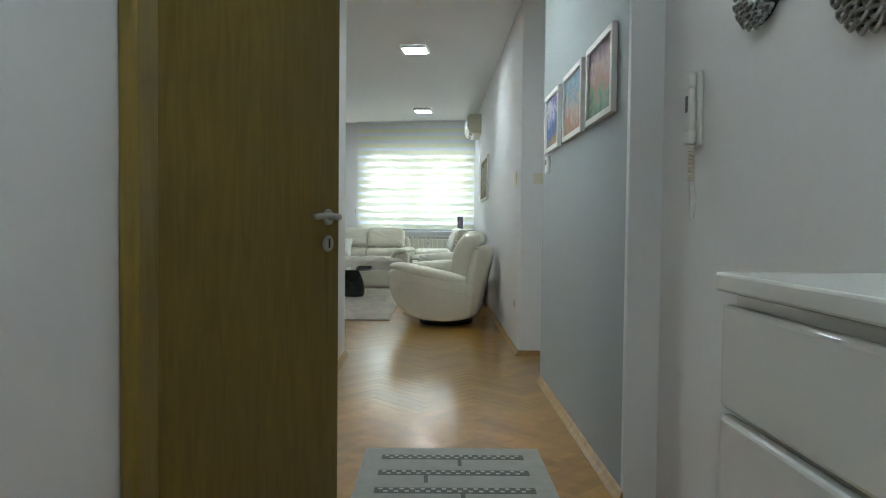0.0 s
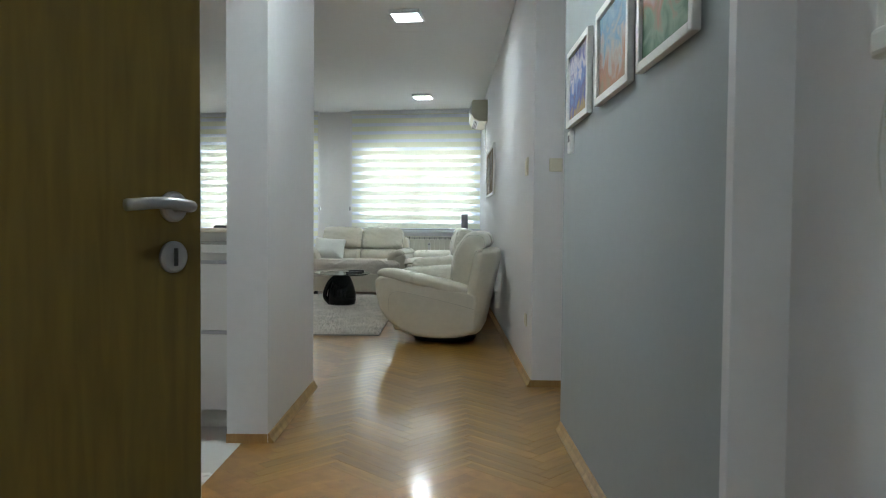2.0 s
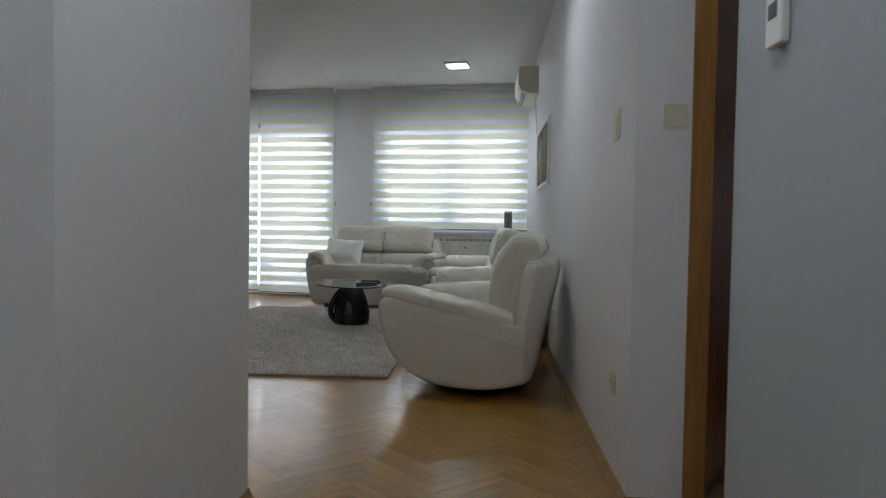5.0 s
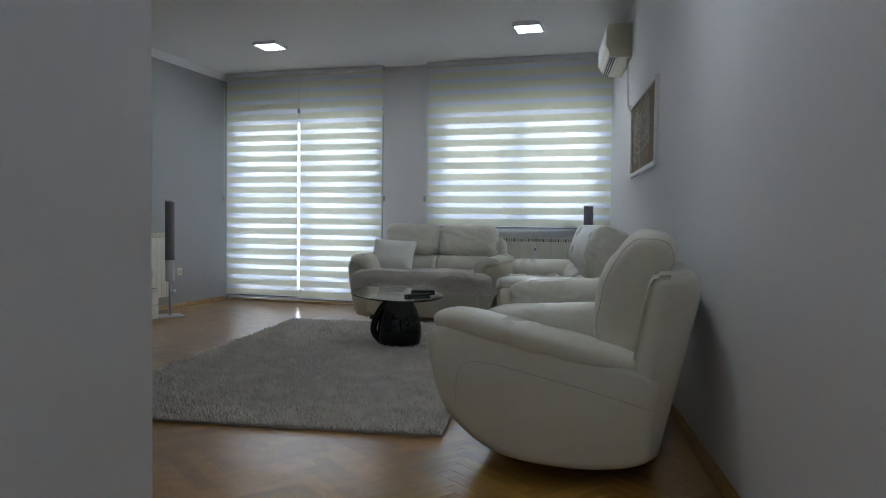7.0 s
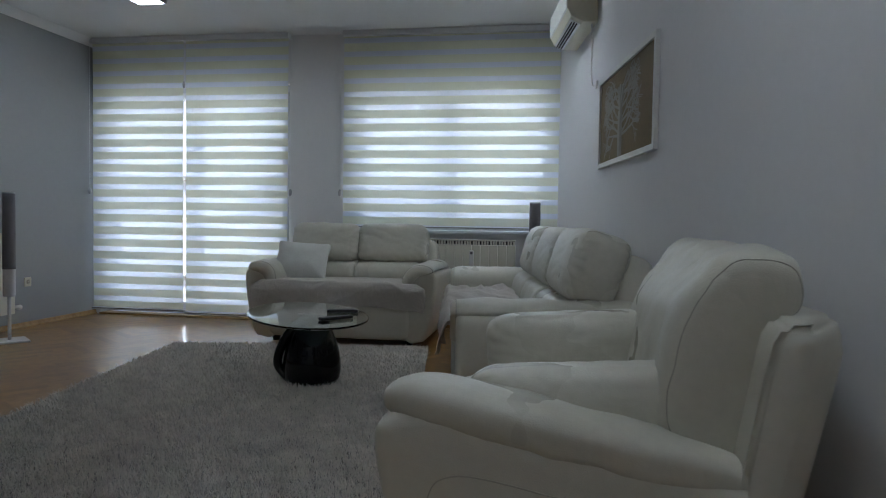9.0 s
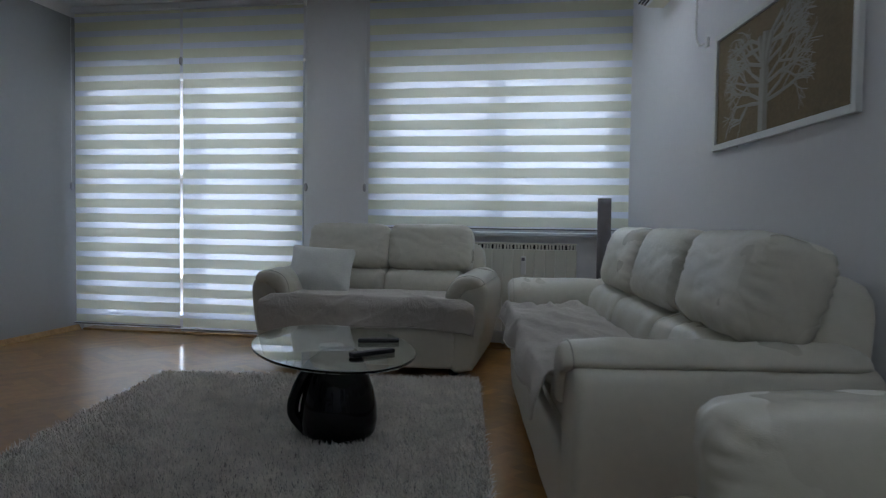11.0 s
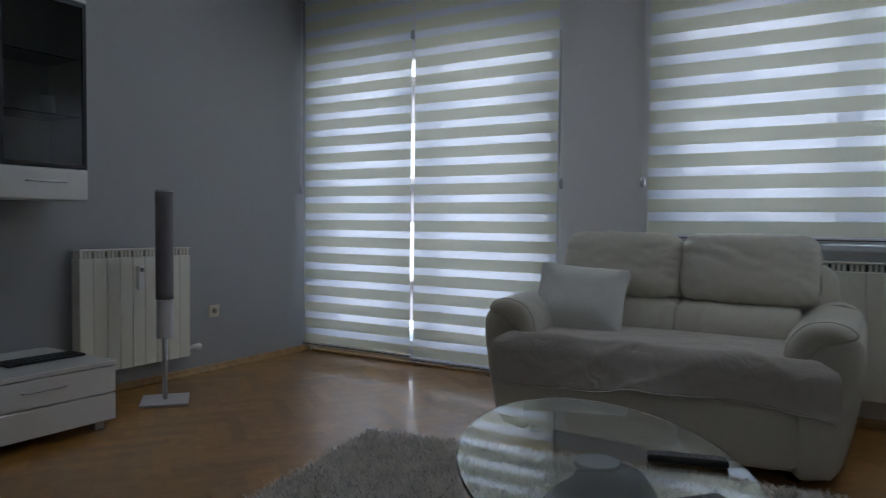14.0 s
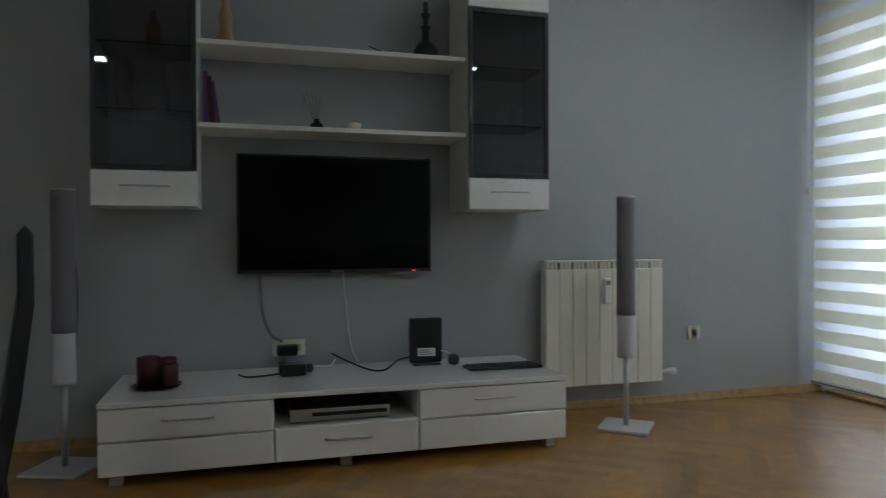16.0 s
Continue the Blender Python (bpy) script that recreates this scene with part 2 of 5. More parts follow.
def part(name, bm, material, parent=None, label="", smooth=False):
    me = bpy.data.meshes.new(name)
    if smooth:
        for f in bm.faces:
            f.smooth = True
    bm.to_mesh(me)
    bm.free()
    me.materials.append(material)
    ob = new(name, me)
    if parent is not None:
        ob.parent = parent
    if label:
        ob["label"] = label
    return ob


def thing(name, m, label, category, group="", kind=""):
    ob = new(name)
    ob.empty_display_size = 0.1
    ob.matrix_basis = m
    return tagged(ob, label, category, group, kind)


def block(x0, x1, y0, y1, z0, z1, bevel=0.0, segs=2, bm=None):
    own = bmesh.new()
    bmesh.ops.create_cube(own, size=1)
    bmesh.ops.scale(own, vec=(x1 - x0, y1 - y0, z1 - z0), verts=own.verts)
    bmesh.ops.translate(own, vec=((x0 + x1) / 2, (y0 + y1) / 2, (z0 + z1) / 2), verts=own.verts)
    if bevel:
        bmesh.ops.bevel(own, geom=own.edges, offset=bevel, segments=segs, profile=0.5, affect="EDGES")
    return own if bm is None else merge(bm, own)


def merge(bm, other):
    me = bpy.data.meshes.new("tmp")
    other.to_mesh(me)
    other.free()
    bm.from_mesh(me)
    bpy.data.meshes.remove(me)
    return bm


def prism(points, z0, z1, bevel=0.0, segs=2, axis="z"):
    """A plan outline raised from z0 to z1; axis y lays an (x, z) outline along y."""
    bm = bmesh.new()
    if axis == "z":
        low = [bm.verts.new((x, y, z0)) for x, y in points]
        top = [bm.verts.new((x, y, z1)) for x, y in points]
    else:
        low = [bm.verts.new((x, z0, y)) for x, y in points]
        top = [bm.verts.new((x, z1, y)) for x, y in points]
    bm.faces.new(low), bm.faces.new(top)
    for i in range(len(points)):
        j = (i + 1) % len(points)
        bm.faces.new((low[i], low[j], top[j], top[i]))
    bmesh.ops.recalc_face_normals(bm, faces=bm.faces)
    if bevel:
        rim = [e for e in bm.edges if (e.verts[0] in low) == (e.verts[1] in low)]
        bmesh.ops.bevel(bm, geom=rim, offset=bevel, segments=segs, profile=0.5, affect="EDGES")
    return bm


def lathe(profile, n=24, bm=None):
    """A turned shape from (radius, height) pairs."""
    own = bmesh.new()
    rings = []
    for r, z in profile:
        rings.append([own.verts.new((r * math.cos(2 * math.pi * i / n), r * math.sin(2 * math.pi * i / n), z)) for i in range(n)])
    for a, b in zip(rings, rings[1:]):
        for i in range(n):
            own.faces.new((a[i], a[(i + 1) % n], b[(i + 1) % n], b[i]))
    own.faces.new(rings[0][::-1]), own.faces.new(rings[-1])
    bmesh.ops.recalc_face_normals(own, faces=own.faces)
    return own if bm is None else merge(bm, own)


def tube(points, r, n=8):
    """A round rod or cable along points."""
    bm = bmesh.new()
    pts = [Vector(p) for p in points]
    rings = []
    for i, p in enumerate(pts):
        d = (pts[min(i + 1, len(pts) - 1)] - pts[max(i - 1, 0)]).normalized()
        a = d.orthogonal().normalized() if i == 0 else (side - d * side.dot(d)).normalized()
        side, b = a, d.cross(a)
        rings.append([bm.verts.new(p + r * (a * math.cos(2 * math.pi * j / n) + b * math.sin(2 * math.pi * j / n))) for j in range(n)])
    for u, v in zip(rings, rings[1:]):
        for j in range(n):
            bm.faces.new((u[j], u[(j + 1) % n], v[(j + 1) % n], v[j]))
    bm.faces.new(rings[0][::-1]), bm.faces.new(rings[-1])
    bmesh.ops.recalc_face_normals(bm, faces=bm.faces)
    return bm


def curve_points(points, n=8):
    """A smooth line through points."""
    P = [Vector(p) for p in points]
    P = [P[0] * 2 - P[1], *P, P[-1] * 2 - P[-2]]
    out = []
    for i in range(1, len(P) - 2):
        for s in range(n):
            t = s / n
            a, b, c, d = P[i - 1], P[i], P[i + 1], P[i + 2]
            out.append(0.5 * (2 * b + (c - a) * t + (2 * a - 5 * b + 4 * c - d) * t * t + (3 * b - a - 3 * c + d) * t ** 3))
    return [*out, P[-2]]


def cushion(lx, ly, lz, power=5.0, n=14, puff=0.0, crease=0.006, seed=0.0, pinch=0.0, shape=None):
    """A stuffed leather or cloth form: a soft box with a bulge, pinched seams and creases; shape bends it afterwards."""
    bm = bmesh.new()
    bmesh.ops.create_cube(bm, size=2)
    bmesh.ops.subdivide_edges(bm, edges=bm.edges[:], cuts=n - 1, use_grid_fill=True)
    for v in bm.verts:
        c = v.co.copy()
        s = (abs(c.x) ** power + abs(c.y) ** power + abs(c.z) ** power) ** (1 / power)
        c /= s
        bulge = 1 + puff * (1 - c.x * c.x) * (1 - c.y * c.y) * abs(c.z)
        p = Vector((c.x * lx / 2, c.y * ly / 2, c.z * lz / 2 * bulge))
        if pinch:
            edge = max(abs(c.x), abs(c.y))
            w = 0.5 + 0.5 * math.sin((c.x * 9 + c.y * 11) * 2.2 + seed)
            p.z -= math.copysign(pinch * w * max(0, edge - 0.6) / 0.4, c.z)
        q = Vector((p.x * 6 + seed, p.y * 6 - seed, p.z * 6))
        d = noise.noise(q) + 0.5 * noise.noise(q * 2.6)
        p += c.normalized() * crease * d
        v.co = p
    if shape:
        for v in bm.verts:
            v.co = Vector(shape(*v.co))
    return bm


def moved(bm, x=0, y=0, z=0, rx=0, ry=0, rz=0):
    bmesh.ops.transform(bm, matrix=pose(x, y, z, rx, ry, rz), verts=bm.verts)
    return bm


# the hall and most of the furniture lie turned against the window wall
SLANT = 8.6
HALL = pose(1.022, 4.617, 0, 0, 0, SLANT)


def hp(u, v):
    p = HALL @ Vector((u, v, 0))
    return p.x, p.y


def hall_prism(points, z0, z1, bevel=0.0):
    return prism([hp(*p) for p in points], z0, z1, bevel)


def structure(name, bm, material, label, category):
    return tagged(part(name, bm, material), label, category, kind="structure")


# ---- large structure ----
CEIL = 2.78
XL, YW = -4.62, 10.95

ground = block(-60, 60, 13.5, 80, -9.2, -9.0)
structure("ground", ground, M_GROUND, "dark asphalt street far below the windows", "ground")
structure("floor", block(-5.0, 5.0, -7.5, 11.2, -0.20, -0.0015), M_JOINT, "dark subfloor between the oak parquet blocks", "floor")
structure("ceiling", block(-5.0, 5.0, -7.5, 11.25, CEIL, CEIL + 0.2), M_CEIL, "plain white painted ceiling", "ceiling")

# outer walls
wall = structure("wall_west", block(XL - 0.2, XL, 0.9, 11.25, 0, CEIL), M_GREY, "grey painted wall behind the television", "wall")
# window wall with a balcony door and a window
DX0, DX1, DZ = -4.56, -2.52, 2.32
WX0, WX1, WZ0, WZ1 = -1.92, 0.05, 0.92, 2.32
bm = bmesh.new()
block(XL, DX0, YW, YW + 0.28, 0, CEIL, bm=bm)
block(DX0, DX1, YW, YW + 0.28, DZ, CEIL, bm=bm)
block(DX1, WX0, YW, YW + 0.28, 0, CEIL, bm=bm)
block(WX0, WX1, YW, YW + 0.28, WZ1, CEIL, bm=bm)
block(WX0, WX1, YW, YW + 0.28, 0, WZ0 - 0.03, bm=bm)
block(WX1, 0.6, YW, YW + 0.28, 0, CEIL, bm=bm)
structure("wall_north", bm, M_WHITE, "white window wall with a balcony door and a wide window", "wall")
# right wall of the living room, along the hall's line
structure("wall_east", hall_prism([(0, 0), (0, 6.6), (0.2, 6.6), (0.2, 0)], 0, CEIL), M_WHITE, "plain white painted wall", "wall")
# cross wall with the bedroom door
DU0, DU1, DH = 0.27, 1.07, 2.05
bm = hall_prism([(0.2, 0), (0.2, 0.14), (DU0 - 0.04, 0.14), (DU0 - 0.04, 0)], 0, CEIL)
merge(bm, hall_prism([(DU0 - 0.04, 0), (DU0 - 0.04, 0.14), (DU1 + 0.04, 0.14), (DU1 + 0.04, 0)], DH + 0.04, CEIL))
merge(bm, hall_prism([(DU1 + 0.04, 0), (DU1 + 0.04, 0.14), (3.6, 0.14), (3.6, 0)], 0, CEIL))
structure("wall_side_passage", bm, M_WHITE, "white wall at the end of the side passage", "wall")
structure("wall_hall_grey", hall_prism([(0.034, -2.865), (0.034, -0.88), (0.18, -0.88), (0.18, -2.865)], 0, CEIL), M_HALLGREY, "pale grey painted hall wall", "wall")
structure("wall_passage_near", hall_prism([(0.18, -1.06), (0.18, -0.88), (3.6, -0.88), (3.6, -1.06)], 0, CEIL), M_WHITE, "white side passage wall", "wall")
structure("wall_vestibule_east", hall_prism([(0.15, -7.4), (0.15, -2.905), (0.031, -2.902), (0.031, -2.866), (0.3, -2.866), (0.3, -7.4)], 0, CEIL), M_WHITE, "white vestibule wall with a return", "wall")
# left side of the hall: near wall, door opening, pier, kitchen opening, pier
LU = -1.352
D0, D1 = -3.76, -2.96
bm = hall_prism([(LU - 0.16, -7.4), (LU - 0.16, D0 - 0.05), (LU, D0 - 0.05), (LU, -7.4)], 0, CEIL)
merge(bm, hall_prism([(LU - 0.16, D0 - 0.05), (LU - 0.16, D1 + 0.05), (LU, D1 + 0.05), (LU, D0 - 0.05)], 2.06, CEIL))
merge(bm, hall_prism([(LU - 0.16, D1 + 0.05), (LU - 0.16, -2.03), (LU, -2.03), (LU, D1 + 0.05)], 0, CEIL))
structure("wall_hall_west", bm, M_WHITE, "white hall wall with a door opening", "wall")
bm = hall_prism([(LU - 0.186, -1.163), (LU - 0.186, -0.05), (LU, -0.05), (LU, -1.163)], 0, CEIL, 0.004)
merge(bm, hall_prism([(LU - 0.16, -2.03), (LU - 0.16, -1.163), (LU - 0.004, -1.163), (LU - 0.004, -2.03)], 2.12, CEIL))
structure("wall_pier", bm, M_WHITE, "white pier between the hall and the kitchen", "wall")
# closing walls: kitchen, room behind the ajar door, vestibule end, bedroom
structure("wall_kitchen_south", hall_prism([(-7.0, -2.6), (-7.0, -2.45), (LU - 0.16, -2.45), (LU - 0.16, -2.6)], 0, CEIL), M_WHITE, "white kitchen wall", "wall")
structure("wall_south", hall_prism([(-3.2, -7.4), (0.3, -7.4), (0.3, -7.55), (-3.2, -7.55)], 0, CEIL), M_WHITE, "white vestibule end wall", "wall")
structure("wall_closet", hall_prism([(-3.2, -7.4), (-3.2, -2.6), (-3.05, -2.6), (-3.05, -7.4)], 0, CEIL), M_WHITE, "white wall of the dark side room", "wall")
bm = hall_prism([(3.6, -1.06), (3.6, 4.4), (3.0, 4.4), (3.0, 4.55), (3.75, 4.55), (3.75, -1.06)], 0, CEIL)
merge(bm, hall_prism([(0.2, 4.4), (0.2, 4.55), (0.6, 4.55), (0.6, 4.4)], 0, CEIL))
# unseen opening added behind the curtain to let daylight into the bedroom
merge(bm, hall_prism([(0.6, 4.4), (0.6, 4.55), (3.0, 4.55), (3.0, 4.4)], 0, 0.85))
merge(bm, hall_prism([(0.6, 4.4), (0.6, 4.55), (3.0, 4.55), (3.0, 4.4)], 2.3, CEIL))
structure("wall_bedroom", bm, M_WHITE, "white bedroom wall", "wall")

# ---- trim, doors, windows ----


def skirting(name, m, length):
    """An oak skirting board with a rounded top, along local y."""
    bm = prism([(0, 0), (-0.026, 0), (-0.026, 0.008), (-0.014, 0.022), (-0.008, 0.040), (-0.004, 0.044), (0, 0.044)], 0, length, axis="y")
    ob = structure(name, bm, M_OAKTRIM, "narrow honey-coloured oak skirting board", "skirting")
    ob.matrix_basis = m
    return ob


skirting("baseboard_1", HALL @ pose(-0.001, 0.0, 0), 6.40)
skirting("baseboard_2", HALL @ pose(0.033, -2.90, 0), 1.985)
skirting("baseboard_3", HALL @ pose(LU + 0.001, -0.05, 0, 0, 0, 180), 1.11)
skirting("baseboard_4", HALL @ pose(LU - 0.19, -1.164, 0, 0, 0, -90), 0.19)
skirting("baseboard_5", pose(XL + 0.001, YW, 0, 0, 0, 180), 9.0)
skirting("baseboard_6", pose(0.06, YW - 0.001, 0, 0, 0, 90), 1.9)
skirting("baseboard_7", HALL @ pose(0.0, -0.001, 0, 0, 0, -90), 0.20)
skirting("baseboard_8", HALL @ pose(LU + 0.001, -2.03, 0, 0, 0, 180), 0.86)

# cove along the ceiling over the television wall
cove = prism([(0, 0), (0.07, 0), (0.05, -0.02), (0.02, -0.05), (0, -0.07)], 1.0, 10.94, axis="y")
ob = structure("trim_cove", cove, M_CEIL, "white plaster cove under the ceiling", "cove")
ob.matrix_basis = pose(XL + 0.001, 0, CEIL - 0.001)


def lever(parent, side=1):
    """A lever handle with its rose and a key escutcheon; local x points to the door's free edge."""
    rose = part("handle_rose", moved(lathe([(0.026, 0), (0.026, 0.006), (0.022, 0.010)], 24), 0, 0, 0, 90), M_ALU, parent, "satin silver rose")
    path = curve_points([(0, 0, 0), (0, -0.045 * side, 0), (-0.02, -0.055 * side, 0.002), (-0.07, -0.056 * side, 0.004), (-0.125, -0.052 * side, -0.001)], 6)
    part("handle", tube(path, 0.0095, 12), M_ALU, rose, "satin silver lever", True)
    key = part("keyhole_plate", moved(lathe([(0.027, 0), (0.027, 0.005), (0.023, 0.008)], 24), 0, 0, -0.085, 90), M_ALU, parent, "satin silver key plate")
    # a dark block paints the shade inside the keyhole
    part("keyhole", block(-0.004, 0.004, -0.0095, -0.0085, -0.10, -0.07, 0.001), M_GAPSHADE, key)
    return rose, key


def door_leaf(name, m, width, height, material, label, handle_z=1.03, thick=0.04):
    door = tagged(thing(name, m, label, "door"), kind="structure")
    part("leaf", block(0, width, 0, thick, 0.008, height, 0.003), material, door)
    for o in lever(door):
        o.location = (width - 0.062, -0.001, handle_z)
    return door


# door ajar into the hall
leaf_dir = 60.5
door_leaf("door_1", HALL @ pose(LU - 0.008, D0 + 0.012, 0, 0, 0, leaf_dir), 0.765, 2.03, M_OAKDOOR, "light oak veneer door standing ajar into the hall", 1.032)


def casing(name, m, width, height, depth, material, label, face=0.075, proud=0.015):
    """A door lining with flat casings on both faces; local x across the opening, local y through the wall."""
    fr = tagged(thing(name, m, label, "door frame"), kind="structure")
    for x0, x1 in ((-0.04, 0), (width, width + 0.04)):
        part("jamb", block(x0, x1, 0, depth, 0, height + 0.04, 0.002), material, fr)
    part("head", block(0, width, 0, depth, height, height + 0.04, 0.002), material, fr)
    for y0, y1 in ((-proud, -0.0005), (depth + 0.0005, depth + proud)):
        for x0, x1 in ((-face, -0.004), (width + 0.004, width + face)):
            part("casing", block(x0, x1, y0, y1, 0, height + face, min(0.012, proud * 0.3), 3), material, fr)
        part("casing", block(-0.004, width + 0.004, y0, y1, height + 0.004, height + face, 0.003), material, fr)
    return fr


casing("door_frame_1", HALL @ pose(LU, D0, 0, 0, 0, 90), D1 - D0, 2.04, 0.16, M_OAKCASE, "light oak lining and casing of the hall door", 0.125, 0.045)
casing("door_frame_2", HALL @ pose(DU0, 0, 0), DU1 - DU0, DH, 0.14, M_ORANGEFRAME, "orange oak lining and casing of the bedroom door", 0.08)
door_leaf("door_2", HALL @ pose(DU0 + 0.02, 0.10, 0, 0, 0, 60), 0.78, 2.03, M_REDDOOR, "dark red-brown bedroom door standing half open", 1.02)


def window_unit(name, x0, x1, z0, z1, splits, label):
    """A white plastic window: outer frame, sashes with their own frames, and panes."""
    y = YW + 0.13
    w = tagged(thing(name, pose(0, y, 0), label, "window"), kind="structure")
    bm = bmesh.new()
    f = 0.055
    block(x0, x0 + f, 0, 0.07, z0, z1, 0.003, bm=bm)
    block(x1 - f, x1, 0, 0.07, z0, z1, 0.003, bm=bm)
    block(x0 + f, x1 - f, 0, 0.07, z0, z0 + f, 0.003, bm=bm)
    block(x0 + f, x1 - f, 0, 0.07, z1 - f, z1, 0.003, bm=bm)
    part("window_frame", bm, M_PVC, w)
    xs = [x0 + f, *splits, x1 - f]
    for a, b in zip(xs, xs[1:]):
        bm = bmesh.new()
        s = 0.062
        a2, b2, c2, d2 = a + 0.004, b - 0.004, z0 + f + 0.004, z1 - f - 0.004
        block(a2, a2 + s, -0.02, 0.05, c2, d2, 0.004, bm=bm)
        block(b2 - s, b2, -0.02, 0.05, c2, d2, 0.004, bm=bm)
        block(a2 + s, b2 - s, -0.02, 0.05, c2, c2 + s, 0.004, bm=bm)
        block(a2 + s, b2 - s, -0.02, 0.05, d2 - s, d2, 0.004, bm=bm)
        sash = part("sash", bm, M_PVC, w)
        pane = part("pane", block(a2 + s, b2 - s, 0.010, 0.016, c2 + s, d2 - s), M_GLASS, sash)
        pane.visible_shadow = False
    return w


window_unit("window_1", DX0, DX1, 0.02, DZ, [-3.56], "white plastic balcony door with two glazed leaves")
window_unit("window_2", WX0, WX1, WZ0, WZ1, [-0.95], "wide white plastic window with two sashes")
sill = block(WX0 - 0.08, WX1 + 0.12, YW - 0.05, YW + 0.13, WZ0 - 0.03, WZ0, 0.006)
structure("window_sill", sill, M_PVC, "white window sill with a rounded edge", "window sill")
structure("door_sill", block(DX0, DX1, YW - 0.02, YW + 0.13, 0, 0.018, 0.004), M_OAKTRIM, "oak threshold of the balcony door", "threshold")

# day-and-night blinds: cream bands alternate with sheer ones


def zebra_blind(x0, x1, zb, label, phase=0.989):
    y = YW - 0.10
    b = thing("zebra_blind", pose(0, y, 0), label, "blind", "blinds on the window wall")
    part("head_box", block(x0, x1, -0.035, 0.045, CEIL - 0.055, CEIL - 0.002, 0.006), M_PVC, b, "white head box")
    part("bottom_bar", moved(block(x0, x1, -0.011, 0.011, -0.014, 0.014, 0.005), 0, 0, zb), M_PVC, b, "slim white bottom bar")
    # thin grey strip imitates the line of shade along the bar
    part("bar_shade_line", moved(block(x0 + 0.004, x1 - 0.004, -0.0125, -0.0112, -0.004, 0.003), 0, 0, zb), M_SPKGREY, b, "shade line along the bar, drawn as a grey strip")
    pitch, solid = 0.1249, 0.0755
    z = phase + pitch * math.floor((zb - phase) / pitch) - solid / 2
    lows, lasts = zb + 0.012, CEIL - 0.05
    while z < lasts:
        for h0, h1, mt, nm in ((z, z + solid, M_BANDO, "cream_band"), (z + solid, z + pitch, M_BANDS, "sheer_band")):
            h0, h1 = max(h0, lows), min(h1, lasts)
            if h1 - h0 > 0.004:
                bm = bmesh.new()
                n = 10
                lo = [bm.verts.new((x0 + 0.012 + (x1 - x0 - 0.024) * i / n, 0.0018 * math.sin(i * 1.7 + z * 9), h0)) for i in range(n + 1)]
                hi = [bm.verts.new((x0 + 0.012 + (x1 - x0 - 0.024) * i / n, 0.0018 * math.sin(i * 1.7 + z * 9 + 0.4), h1)) for i in range(n + 1)]
                for i in range(n):
                    bm.faces.new((lo[i], lo[i + 1], hi[i + 1], hi[i]))
                part(nm, bm, mt, b)
        z += pitch
    return b


zebra_blind(-4.575, -3.5676, 0.075, "cream and sheer striped roller blind before the balcony door")
zebra_blind(-3.5652, -2.485, 0.055, "cream and sheer striped roller blind before the balcony door")
zebra_blind(-1.955, 0.085, 0.945, "wide cream and sheer striped roller blind before the window", 1.0)


def chain(x, z_grip):
    c = thing("blind_chain", pose(x, YW - 0.11, 0), "thin white pull chain with a grip beside a blind", "blind chain", "blind chains")
    part("cord", tube([(0, 0, z_grip - 0.03), (0.001, 0, 1.9), (0, 0, CEIL - 0.06)], 0.0018, 5), M_PVC, c)
    part("grip", moved(lathe([(0.004, -0.03), (0.013, -0.02), (0.016, 0.01), (0.010, 0.032), (0.003, 0.036)], 12), 0, 0, z_grip), M_ALU, c, "grey plastic grip", True)


chain(-4.592, 1.255), chain(-2.466, 1.255), chain(-1.972, 1.255), chain(-3.567, 2.30)

# ---- seating ----


def outline_panel(points, y0, y1, bevel, material, name, parent, label="", lumps=0.0):
    """A padded side panel from an (x, z) outline."""
    pts = [(p.x, p.y) for p in curve_points([(x, z, 0) for x, z in points + points[:1]], 5)[:-1]]
    bm = prism(pts, y0, y1, bevel, 3, axis="y")
    bmesh.ops.triangulate(bm, faces=[f for f in bm.faces if len(f.verts) > 4])
    return part(name, bm, material, parent, label, True)


def arm_roll(length, wide, tall, drop, seed, front_drop=0.0):
    """The stuffed top of an arm: along x, falling by drop towards the back, rolled down at its front."""
    def bend(x, y, z):
        s = x / length + 0.5
        zz = z - drop * (1 - s)
        if front_drop and s > 0.82:
            k = (s - 0.82) / 0.18
            zz -= front_drop * k * k
        return x, y * (0.86 + 0.14 * s), zz
    return cushion(length, wide, tall, 3.2, 16, 0.05, 0.007, seed, 0.004, bend)


